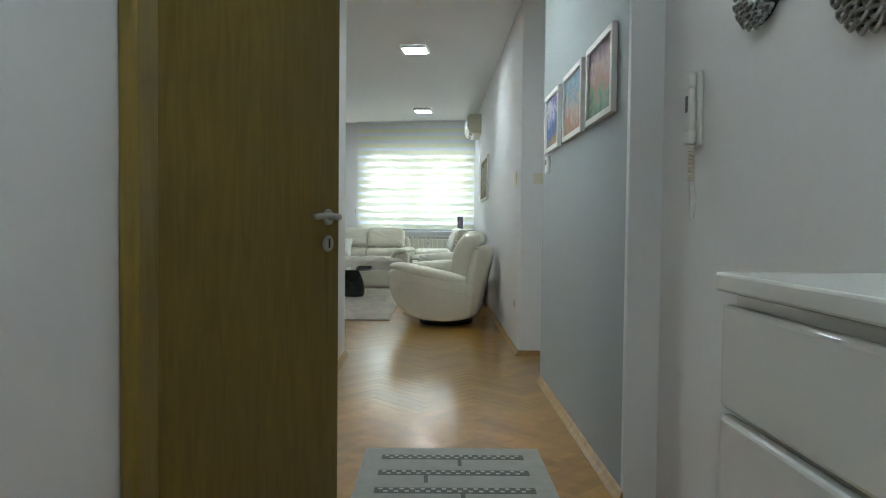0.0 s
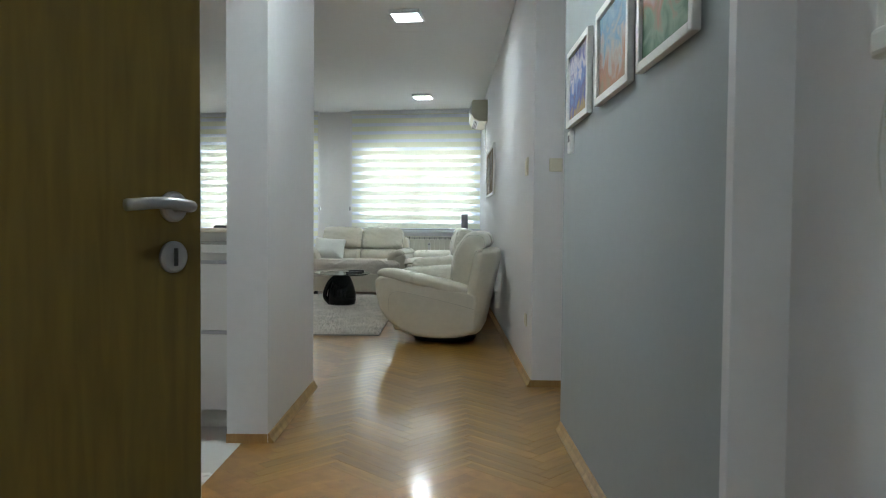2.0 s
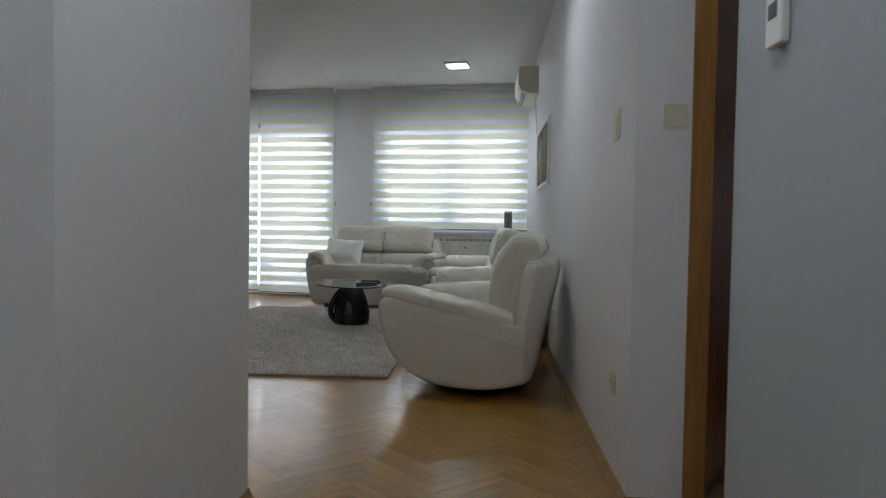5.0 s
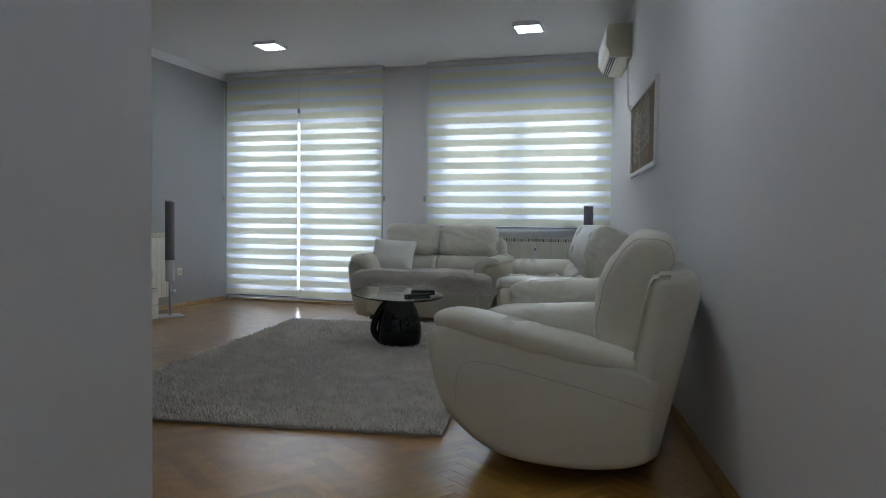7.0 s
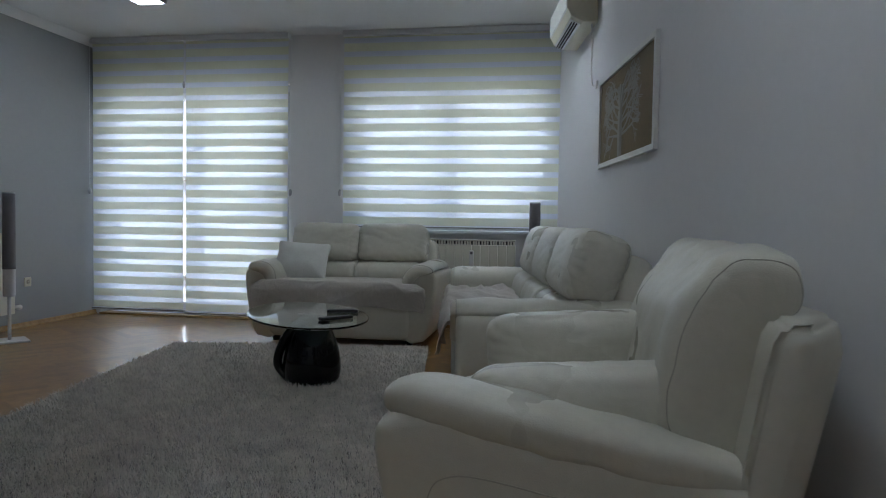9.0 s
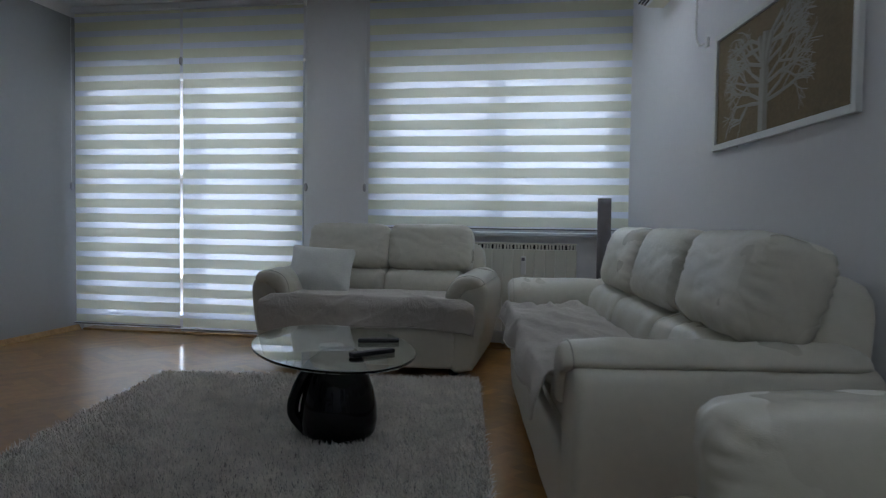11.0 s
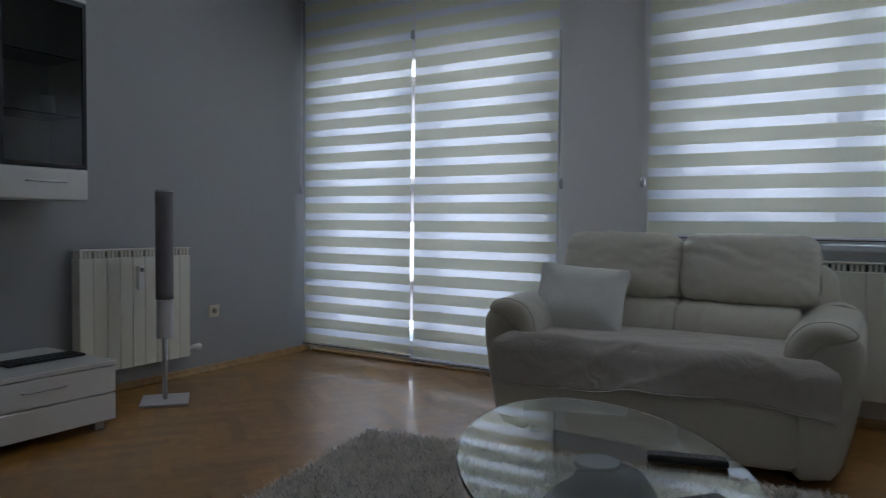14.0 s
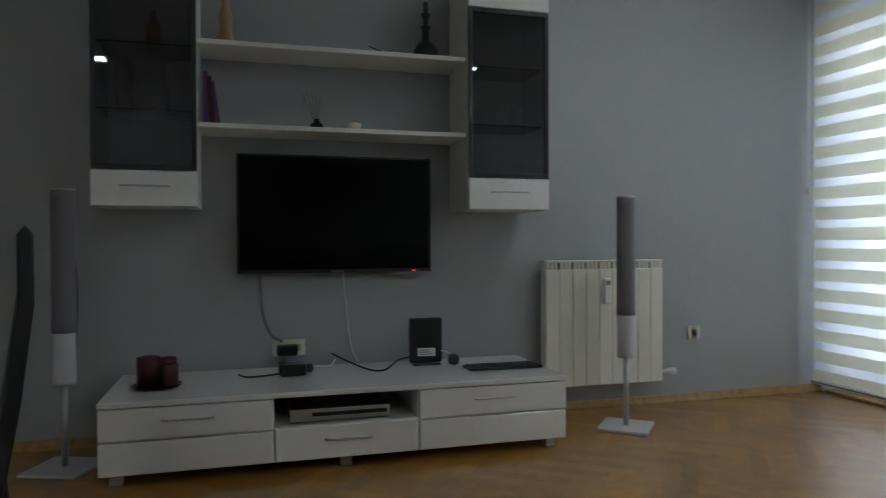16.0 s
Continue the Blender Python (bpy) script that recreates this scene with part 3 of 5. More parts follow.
def bolster(profile, length, seed=0.0, crease=0.010, end=0.16, sag=0.0, flat=0.82, rings=26, per=5, gather=0.0):
    """A stuffed leather roll of one cross-section (x, z) along y, drawn in and flat at its ends, with creases."""
    pts = [Vector((p.x, 0, p.y)) for p in curve_points([(x, z, 0) for x, z in profile + profile[:1]], per)[:-1]]
    mid = sum(pts, Vector()) / len(pts)
    bm, loops = bmesh.new(), []
    for r in range(rings + 1):
        q = 2 * r / rings - 1
        q = math.copysign(1 - (1 - abs(q)) ** 1.5, q)
        edge = max(0.0, (abs(q) - (1 - end)) / end)
        sc = flat + (1 - flat) * math.sqrt(max(0.0, 1 - edge * edge))
        loop = []
        for p in pts:
            d = (p - mid) * sc
            w = Vector((p.x * 7 + seed, q * length * 4, p.z * 7 - seed))
            n = noise.noise(w) + 0.5 * noise.noise(w * 2.3)
            fold = gather * max(0.0, 1 - abs(p.z - min(o.z for o in pts)) / 0.12) * math.sin(q * length * 38 + 3 * noise.noise(Vector((q * 5, seed, 0))))
            d += d.normalized() * (crease * n + fold) * (0.35 + 0.65 * sc)
            loop.append(bm.verts.new((mid.x + d.x, q * length / 2, mid.z + d.z - sag * (1 - q * q))))
        loops.append(loop)
    for a, b in zip(loops, loops[1:]):
        for e in range(len(pts)):
            f = (e + 1) % len(pts)
            bm.faces.new((a[e], a[f], b[f], b[e]))
    bm.faces.new(loops[0]), bm.faces.new(loops[-1])
    bmesh.ops.recalc_face_normals(bm, faces=bm.faces)
    bmesh.ops.triangulate(bm, faces=[f for f in bm.faces if len(f.verts) > 4])
    return bm, loops[0] and [v.co.copy() for v in loops[2]], [v.co.copy() for v in loops[-3]]


def stuffed(w, t, h, seed, seam=0.5, gather=0.006):
    """A loose stuffed leather cushion, w wide, t thick, h high: thick in the middle, thin and puckered at its seam."""
    bm = bmesh.new()
    bmesh.ops.create_cube(bm, size=2)
    bmesh.ops.subdivide_edges(bm, edges=bm.edges[:], cuts=23, use_grid_fill=True)
    for v in bm.verts:
        c = v.co.copy()
        c /= (abs(c.x) ** 6 + abs(c.y) ** 6 + abs(c.z) ** 6) ** (1 / 6)
        full = seam + (1 - seam) * math.sqrt(max(0.0, 1 - c.x ** 4) * max(0.0, 1 - c.z ** 4))
        edge = max(0.0, (max(abs(c.x), abs(c.z)) - 0.62) / 0.38)
        around = math.atan2(c.z, c.x)
        pucker = gather * edge * math.sin(around * 26 + 5 * noise.noise(Vector((c.x * 2, seed, c.z * 2))))
        q = Vector((c.x * 2.3 + seed, c.y * 1.5, c.z * 2.3 - seed))
        fold = max(0.0, 1 - 4.5 * abs(noise.noise(q * 0.9 + Vector((0, 0, c.x * 0.8))))) ** 2
        lump = 0.006 * noise.noise(q) + 0.0025 * noise.noise(q * 2.4) - 0.005 * fold
        y = c.y * t / 2 * full + math.copysign(1, c.y) * (lump + pucker) * min(1.0, abs(c.y) * 2)
        v.co = (c.x * w / 2 * (1 + 0.015 * noise.noise(q * 1.7)), y, c.z * h / 2 * (1 + 0.03 * noise.noise(q * 1.3)))
    return bm


def armchair(m, label):
    """A cream leather relax chair; x forward from its back, y across, on a round dark foot."""
    c = thing("armchair", m, label, "armchair")
    W = 0.98
    side = [(0.265, 0.13), (0.36, 0.085), (0.58, 0.065), (0.84, 0.10), (1.03, 0.24), (1.10, 0.42), (1.095, 0.56), (0.90, 0.585), (0.55, 0.51), (0.265, 0.44), (0.255, 0.30)]
    for y0 in (0, W - 0.19):
        # the arm by the sofa is cut shorter than the other
        k = 0.70 if y0 == 0 else 1.0
        outline_panel([(0.265 + (x - 0.265) * k, z) for x, z in side], y0, y0 + 0.19, 0.035, M_LEATHER, "arm_panel", c)
        part("arm_pad", moved(arm_roll(0.86 * k, 0.225, 0.115, 0.17 * k, y0 * 7 + 1, 0.02), 0.245 + 0.43 * k, y0 + 0.095, 0.615), M_SOFT, c, "wrinkled leather arm pad", True)
        inner = 0.205 if y0 == 0 else W - 0.235
        part("inner_arm_cushion", moved(stuffed(0.56, 0.19, 0.27, y0 * 5 + 2, 0.62, 0.005), 0.645, inner, 0.585 if y0 == 0 else 0.525, 0, 4), M_SOFT, c, "plump leather inside of the arm", True)
    # piping stitched on the outer sides
    for y in (-0.001, W + 0.001):
        part("seam", tube(curve_points([(0.27, y, 0.315), (0.40, y, 0.35), (0.60, y, 0.395), (0.85, y, 0.445), (0.945, y, 0.445), (0.985, y, 0.40), (0.99, y, 0.28)], 6), 0.0016, 6), M_SEAM, c)
    part("maker_tag", block(1.0, 1.03, -0.004, 0.001, 0.165, 0.175, 0.001), M_TAN, c, "small brass tag")
    part("seat_cushion", moved(cushion(0.74, W - 0.36, 0.24, 4.0, 14, 0.25, 0.008, 3), 0.72, W / 2, 0.40), M_SOFT, c, "", True)
    part("front_panel", moved(cushion(0.10, W - 0.37, 0.30, 5.0, 10, 0.0, 0.006, 5, 0.0, lambda x, y, z: (x + 1.3 * min(0.0, z - 0.02), y, z)), 1.02, W / 2, 0.27), M_LEATHER, c, "", True)
    part("underframe", block(0.3, 1.0, 0.19, W - 0.19, 0.10, 0.30, 0.03), M_LEATHER, c)
    # the back shell wraps round at its upright edges and meets the arms flush
    front = lambda z: 0.365 - 0.17 * max(0.0, z - 0.30) - 0.9 * max(0.0, z - 0.76) ** 1.3
    rear = lambda z: 0.235 - 0.14 * min(1.0, max(0.0, (z - 0.10) / 0.62)) + 2.2 * max(0.0, z - 0.74) ** 1.5 * 0.5
    bm, grid, k, nz = bmesh.new(), [], 24, 18
    for s in range(k + 1):
        q = 2 * s / k - 1
        q = math.copysign(1 - (1 - abs(q)) ** 1.8, q)
        wrap = 1 - 0.60 * max(0.0, (abs(q) - 0.60) / 0.40) ** 2.4
        col = []
        for z in [0.10 + 0.71 * e / nz for e in range(nz + 1)]:
            col.append((front(z), z))
        for z in [0.81 - 0.71 * e / nz for e in range(nz + 1)]:
            f, r = front(z), rear(z)
            col.append((f + (r - f) * wrap, z))
        lift = -0.012 * max(0.0, (abs(q) - 0.8) / 0.2) ** 2
        grid.append([bm.verts.new((x, W / 2 + q * (W / 2 - 0.006), z + lift * (z > 0.7))) for x, z in col])
    for r0, r1 in zip(grid, grid[1:]):
        for e in range(len(r0)):
            f = (e + 1) % len(r0)
            bm.faces.new((r0[e], r0[f], r1[f], r1[e]))
    bm.faces.new(grid[0]), bm.faces.new(grid[-1])
    bmesh.ops.recalc_face_normals(bm, faces=bm.faces)
    bmesh.ops.triangulate(bm, faces=[f for f in bm.faces if len(f.verts) > 4])
    bmesh.ops.bevel(bm, geom=[e for e in bm.edges if e.calc_face_angle(0) > 0.9], offset=0.016, segments=3, affect="EDGES")
    part("back_shell", bm, M_LEATHER, c, "", True)
    prof = [(0.33, 0.43), (0.43, 0.43), (0.487, 0.54), (0.48, 0.66), (0.445, 0.80), (0.395, 0.885), (0.345, 0.945), (0.27, 0.955), (0.20, 0.93), (0.175, 0.87), (0.20, 0.82), (0.25, 0.79), (0.28, 0.66)]
    bm, rim0, rim1 = bolster(prof, W - 0.20, 8, 0.016, 0.20, 0.0, 0.74, 40, 6, 0.006)
    cush = part("back_cushion", moved(bm, 0, W / 2, 0), M_SOFT, c, "plump leather back cushion with a rolled head", True)
    for rim in (rim0, rim1):
        sub = [Vector((p.x, p.y + W / 2, p.z)) for p in rim]
        part("piping", tube([*sub, sub[0]], 0.0018, 6), M_SEAM, cush)
    part("foot", moved(lathe([(0.27, 0.0), (0.28, 0.012), (0.28, 0.03), (0.10, 0.045), (0.08, 0.075)], 32), 0.58, W / 2, 0), M_BLACK, c, "round black swivel foot")
    return c


armchair(HALL @ pose(-0.03, 1.385, 0, 0, 0, 180) @ pose(0.27, 0, 0, 0, 0, -8) @ pose(-0.27, -0.98, 0), "cream leather relax armchair on a black foot beside the white wall")


def draped_cover(m, length, depth, hang, seed, flare=0.0, folds=0.015):
    """A cloth lying over a seat and falling over its front edge; local x along the seat, y forward."""
    bm = bmesh.new()
    nx, ny = 96, 56
    total = depth + hang
    grid = []
    for j in range(ny + 1):
        s = total * j / ny
        row = []
        for i in range(nx + 1):
            x = length * (i / nx - 0.5)
            if s < depth:
                y, z = s, 0.0
            else:
                k = s - depth
                y, z = depth + 0.03 * math.sin(min(k / 0.05, 1.57)), -k
            soft = min(1, s / 0.10)
            f = noise.noise(Vector((x * 3 + seed, s * 5, seed))) + 0.6 * noise.noise(Vector((x * 7 - seed, s * 9, 2)))
            ridge = max(0.0, 1 - abs(noise.noise(Vector((x * 3.4 + s * 2.6 + seed, s * 1.3 - x * 0.5, seed * 2)))) * 3.2) ** 2
            ridge += 0.8 * max(0.0, 1 - abs(noise.noise(Vector((x * 2.6 - s * 5.5 + seed, x * 0.9 + seed, 3.0)))) * 4.5) ** 1.5
            z += (0.007 * f + folds * ridge + 0.012 * math.exp(-((x - 0.05 - 0.10 * (total - s)) / 0.05) ** 2) * (s / total)) * soft
            if s > depth:
                y += 0.022 * math.sin(x * 9 + seed) * (s - depth) / hang + 0.008 * f + 0.005 * ridge
                z += 0.03 * math.sin(x * 5 + seed * 2) * (s - depth) / hang
            wide = 1 + flare * min(1.0, max(0.0, (s - depth + 0.06) / 0.10)) + 0.012 * math.sin(seed + s * 22)
            row.append(bm.verts.new((x * wide, y, z - 0.02 * max(0.0, abs(x) * wide / length - 0.5))))
        grid.append(row)
    for a, b in zip(grid, grid[1:]):
        for i in range(nx):
            bm.faces.new((a[i], a[i + 1], b[i + 1], b[i]))
    bmesh.ops.recalc_face_normals(bm, faces=bm.faces)
    rim = [v.co.copy() for v in grid[-1]]
    bmesh.ops.solidify(bm, geom=bm.faces[:], thickness=0.005)
    c = part("throw", bm, M_THROW, None, "", True)
    part("hem", tube(rim, 0.004, 6), M_THROW, c, "stitched hem", True)
    c.matrix_basis = m
    return tagged(c, "taupe cotton throw draped over a leather sofa seat", "throw", "throws on the sofas")


def sofa(m, L, seats, label, depth=0.95, shift=0.0):
    """A cream leather sofa; local x along it, y forward from its back, arms rolled outwards."""
    s = thing("sofa", m, label, "sofa", "cream leather sofas")
    A = 0.25
    inner = L - 2 * A
    part("base", block(A - 0.06, L - A + 0.06, 0.10, depth - 0.05, 0.05, 0.34, 0.03, 3), M_LEATHER, s)
    part("front_panel", moved(cushion(inner + 0.1, 0.12, 0.27, 8, 14, 0, 0.004, 4), L / 2, depth - 0.075, 0.19), M_LEATHER, s, "", True)
    for i, x0 in enumerate((0.0, L)):
        sg = 1 if i == 0 else -1
        # an arm bellies outwards towards its top and narrows to the floor
        prof = [(0.10, 0.05), (0.23, 0.05), (0.25, 0.30), (0.24, 0.50), (0.13, 0.60), (0.03, 0.60), (-0.005, 0.53), (0.015, 0.33), (0.06, 0.12)]
        pts = [(p.x, p.y) for p in curve_points([(x0 + sg * x, z, 0) for x, z in prof + prof[:1]], 4)[:-1]]
        bm = prism(pts, 0.08, depth - 0.03, 0.03, 3, axis="y")
        bmesh.ops.triangulate(bm, faces=[f for f in bm.faces if len(f.verts) > 4])
        part("arm_body", bm, M_LEATHER, s, "", True)
        pad = [(0.24, 0.44), (0.275, 0.49), (0.265, 0.57), (0.215, 0.635), (0.13, 0.665), (0.05, 0.65), (0.015, 0.61), (0.06, 0.585), (0.14, 0.56), (0.19, 0.50), (0.21, 0.45)]
        bm, rim0, rim1 = bolster([(x0 + sg * x, z) for x, z in pad], depth - 0.10, 6 + i + L, 0.008, 0.22, 0.0, 0.72)
        pad = part("arm_pad", moved(bm, 0, depth / 2 + 0.045, 0), M_SOFT, s, "wrinkled leather arm pad", True)
        rim = [Vector((p.x, p.y + depth / 2 + 0.045, p.z)) for p in rim1]
        part("piping", tube([*rim, rim[0]], 0.0025, 6), M_SEAM, pad)
    part("back_shell", moved(cushion(L - 0.22, 0.20, 0.78, 9, 14, 0, 0.004, 2, 0, lambda x, y, z: (x, y - 0.18 * (z + 0.39) * 0.6, z)), L / 2, 0.20, 0.46), M_LEATHER, s, "", True)
    w = inner / seats
    wb = (inner + 0.13) / seats
    for k in range(seats):
        cx = A + w * (k + 0.5)
        bx = A - 0.065 - shift + wb * (k + 0.5)
        part("seat_cushion", moved(cushion(w - 0.004, 0.66, 0.20, 7, 14, 0.12, 0.006, k + L), cx, depth - 0.40, 0.375), M_SOFT, s, "", True)
        low = [(0.27, 0.43), (0.44, 0.43), (0.495, 0.50), (0.485, 0.59), (0.43, 0.645), (0.27, 0.65)]
        bm, r0, r1 = bolster([(-y, z) for y, z in low], w + 0.004, k * 3 + L, 0.010, 0.22, 0.0, 0.66)
        part("lumbar_cushion", moved(bm, cx, 0, 0, 0, 0, -90), M_SOFT, s, "", True)
        bm = stuffed(wb + 0.012, 0.29, 0.345, k * 5 + 2 * L, 0.55, 0.006)
        part("back_cushion", moved(bm, bx, 0.292, 0.795, 17), M_SOFT, s, "plump leather back cushion with a puckered seam", True)
    for x in (A - 0.02, L - A + 0.02):
        for y in (0.2, depth - 0.14):
            part("foot", moved(lathe([(0.03, 0), (0.035, 0.05)], 12), x, y, 0.002), M_BLACK, s)
    return s


# two-seater with its back to the window wall
sofa(pose(-0.855, 10.72, 0, 0, 0, 180), 1.58, 2, "cream leather two-seat sofa before the window")
draped_cover(pose(-1.645, 10.24, 0.512, 0, 0, 180), 1.10, 0.47, 0.22, 1.3, 0.30, 0.008)
# three-seater along the white wall
sofa(HALL @ pose(-0.02, 2.93, 0, 0, 0, 90), 2.44, 3, "cream leather three-seat sofa along the white wall", shift=0.09)
draped_cover(HALL @ pose(-0.48, 4.15, 0.512, 0, 0, 90), 1.95, 0.50, 0.12, 4.1, 0.0, 0.026)
def plump(x, y, z):
    e = max(abs(x) / 0.215, abs(y) / 0.17)
    c = 1 + 0.06 * (min(abs(x) / 0.215, abs(y) / 0.17)) ** 3
    return x * c, y * c, z * (1 - 0.80 * min(1.0, e) ** 3.5)


pillow = cushion(0.43, 0.34, 0.17, 14.0, 22, 0.1, 0.010, 9, 0.0, plump)
pillow = part("pillow", moved(pillow, 0, 0, 0, 57, 0, 0), M_PILLOW, None, "", True)
pillow.matrix_basis = pose(-2.07, 10.12, 0.648, 0, 3, 6)
tagged(pillow, "pale textured square pillow leaning in a sofa corner", "pillow")

# ---- coffee table ----
tbl = thing("coffee_table", pose(-1.42, 8.47, 0), "oval glass coffee table on a glossy black pebble foot", "coffee table")
bm = bmesh.new()
a, b = 0.61, 0.35
pts = [(a * math.cos(2 * math.pi * i / 72), b * math.sin(2 * math.pi * i / 72)) for i in range(72)]
top = moved(prism(pts, 0.418, 0.430, 0.003), 0, 0.02, 0, 0, 0, 90 + 31)
part("glass_top", top, M_TABLEGLASS, tbl, "clear oval glass top")
foot = lathe([(0.12, 0.002), (0.148, 0.014), (0.168, 0.05), (0.176, 0.10), (0.172, 0.17), (0.156, 0.24), (0.132, 0.31), (0.106, 0.365), (0.080, 0.402), (0.06, 0.412)], 48)
bmesh.ops.scale(foot, vec=(1.0, 0.92, 1.0), verts=foot.verts)
part("foot", moved(foot, 0.042, 0, 0), M_BLACKGLOSS, tbl, "glossy black egg-shaped foot", True)
loop = tube(curve_points([(0.0, -0.03, 0.380), (-0.070, -0.05, 0.335), (-0.126, -0.065, 0.24), (-0.148, -0.065, 0.13), (-0.08, -0.06, 0.045)], 10), 0.027, 16)
part("loop", loop, M_BLACKGLOSS, tbl, "glossy black loop of the foot", True)
part("cap", moved(lathe([(0.055, 0.405), (0.055, 0.4175)], 28), 0, 0.02, 0), M_STEEL, tbl, "round steel cap under the glass")


def remote(m, label, L=0.19):
    r = thing("remote_control", m, label, "remote control", "remote controls on the table")
    part("body", block(-L / 2, L / 2, -0.022, 0.022, 0, 0.018, 0.006, 3), M_BLACK, r)
    for i in range(9):
        for j in range(3):
            part("button", block(-L / 2 + 0.018 + i * 0.017, -L / 2 + 0.029 + i * 0.017, -0.015 + j * 0.011, -0.007 + j * 0.011, 0.0182, 0.0198), M_SPKGREY, r)
    return r


remote(pose(-1.225, 8.585, 0.431, 0, 0, 17), "slim black remote control lying on the glass")
remote(pose(-1.17, 8.285, 0.431, 0, 0, 50), "black remote control with grey buttons on the glass", 0.21)

# ---- shaggy rug ----
rug = thing("rug", HALL @ pose(-2.12, 3.655, 0), "thick grey-beige shag rug on the parquet", "rug")
RU, RV = 1.98, 3.42
part("backing", block(-RU / 2, RU / 2, -RV / 2, RV / 2, 0.001, 0.012, 0.004), M_RUGBASE, rug)
rg = np.random.default_rng(4)
N = 105000
cx, cy = rg.uniform(-RU / 2, RU / 2, N), rg.uniform(-RV / 2, RV / 2, N)
ang, tilt = rg.uniform(0, 2 * math.pi, N), rg.normal(0.75, 0.28, N)
ln, wd = rg.uniform(0.028, 0.050, N), rg.uniform(0.0013, 0.0026, N)
dx, dy = np.cos(ang), np.sin(ang)
hx, hz = np.sin(tilt) * ln, np.cos(tilt) * ln
base = np.stack([cx, cy, np.full(N, 0.010)], 1)
sidev = np.stack([-dy * wd, dx * wd, np.zeros(N)], 1)
mid = base + np.stack([dx * hx * 0.4, dy * hx * 0.4, np.abs(hz) * 0.65], 1)
tip = base + np.stack([dx * hx, dy * hx, np.abs(hz) * 0.95], 1)
verts = np.stack([base - sidev, base + sidev, mid + sidev, mid - sidev, tip], 1).reshape(-1, 3)
k5 = (np.arange(N) * 5)[:, None]
faces = (k5 + np.array([[0, 1, 2, 3]])).tolist() + (k5 + np.array([[3, 2, 4]])).tolist()
me = bpy.data.meshes.new("rug_fibre")
me.from_pydata(verts.tolist(), [], faces)
me.materials.append(M_RUG)
pile = new("rug_fibre", me)
pile.parent = rug
tagged(pile, "long loose grey-beige fibre", kind="stuff")

# ---- television wall ----


def handle_bar(parent, x, y, z, length):
    """A slim steel bar handle on a front that faces +x; runs along y."""
    path = curve_points([(0, -length / 2, 0), (0.018, -length / 2 + 0.008, 0), (0.022, 0, 0), (0.018, length / 2 - 0.008, 0), (0, length / 2, 0)], 5)
    h = part("handle", moved(tube(path, 0.0045, 8), x, y, z), M_STEEL, parent, "slim steel bar handle", True)
    return h


# low board: two drawer units with an open bay between
board = thing("tv_board", pose(0, 0, 0), "low white gloss television board with drawers and an open bay", "tv board")
BX0, BX1, BY0, BY1, BZ = XL + 0.06, -3.955, 6.90, 8.868, 0.335
part("carcass", block(BX0, BX1 - 0.02, BY0 + 0.004, 7.562, 0.045, 0.312, 0.002), M_MATWHITE, board)
part("carcass", block(BX0, BX1 - 0.02, 8.168, BY1 - 0.004, 0.045, 0.312, 0.002), M_MATWHITE, board)
part("bay_floor", block(BX0, BX1 - 0.02, 7.5625, 8.1675, 0.045, 0.186, 0.002), M_MATWHITE, board)
part("bay_back", block(BX0, BX0 + 0.01, 7.5625, 8.1675, 0.1865, 0.3115), M_MATWHITE, board)
part("top", block(BX0, BX1 + 0.004, BY0, BY1, 0.3125, BZ, 0.004), M_GLOSSWHITE, board, "white gloss top")
for y0, y1, z0, z1 in ((BY0, 7.560, 0.182, 0.308), (BY0, 7.560, 0.048, 0.177), (8.170, BY1, 0.182, 0.308), (8.170, BY1, 0.048, 0.177), (7.563, 8.167, 0.048, 0.186)):
    fr = part("drawer_front", block(BX1 - 0.019, BX1, y0 + 0.002, y1 - 0.002, z0, z1, 0.006, 3), M_GLOSSWHITE, board, "white gloss drawer front")
    if z0 > 0.1 or y0 == 7.563:
        handle_bar(fr, BX1, (y0 + y1) / 2, (z0 + z1) / 2 + 0.012, 0.19)
for y in (BY0 + 0.06, 7.86, BY1 - 0.06):
    part("foot", block(BX1 - 0.09, BX1 - 0.04, y - 0.025, y + 0.025, 0.0, 0.046, 0.003), M_ALU, board)


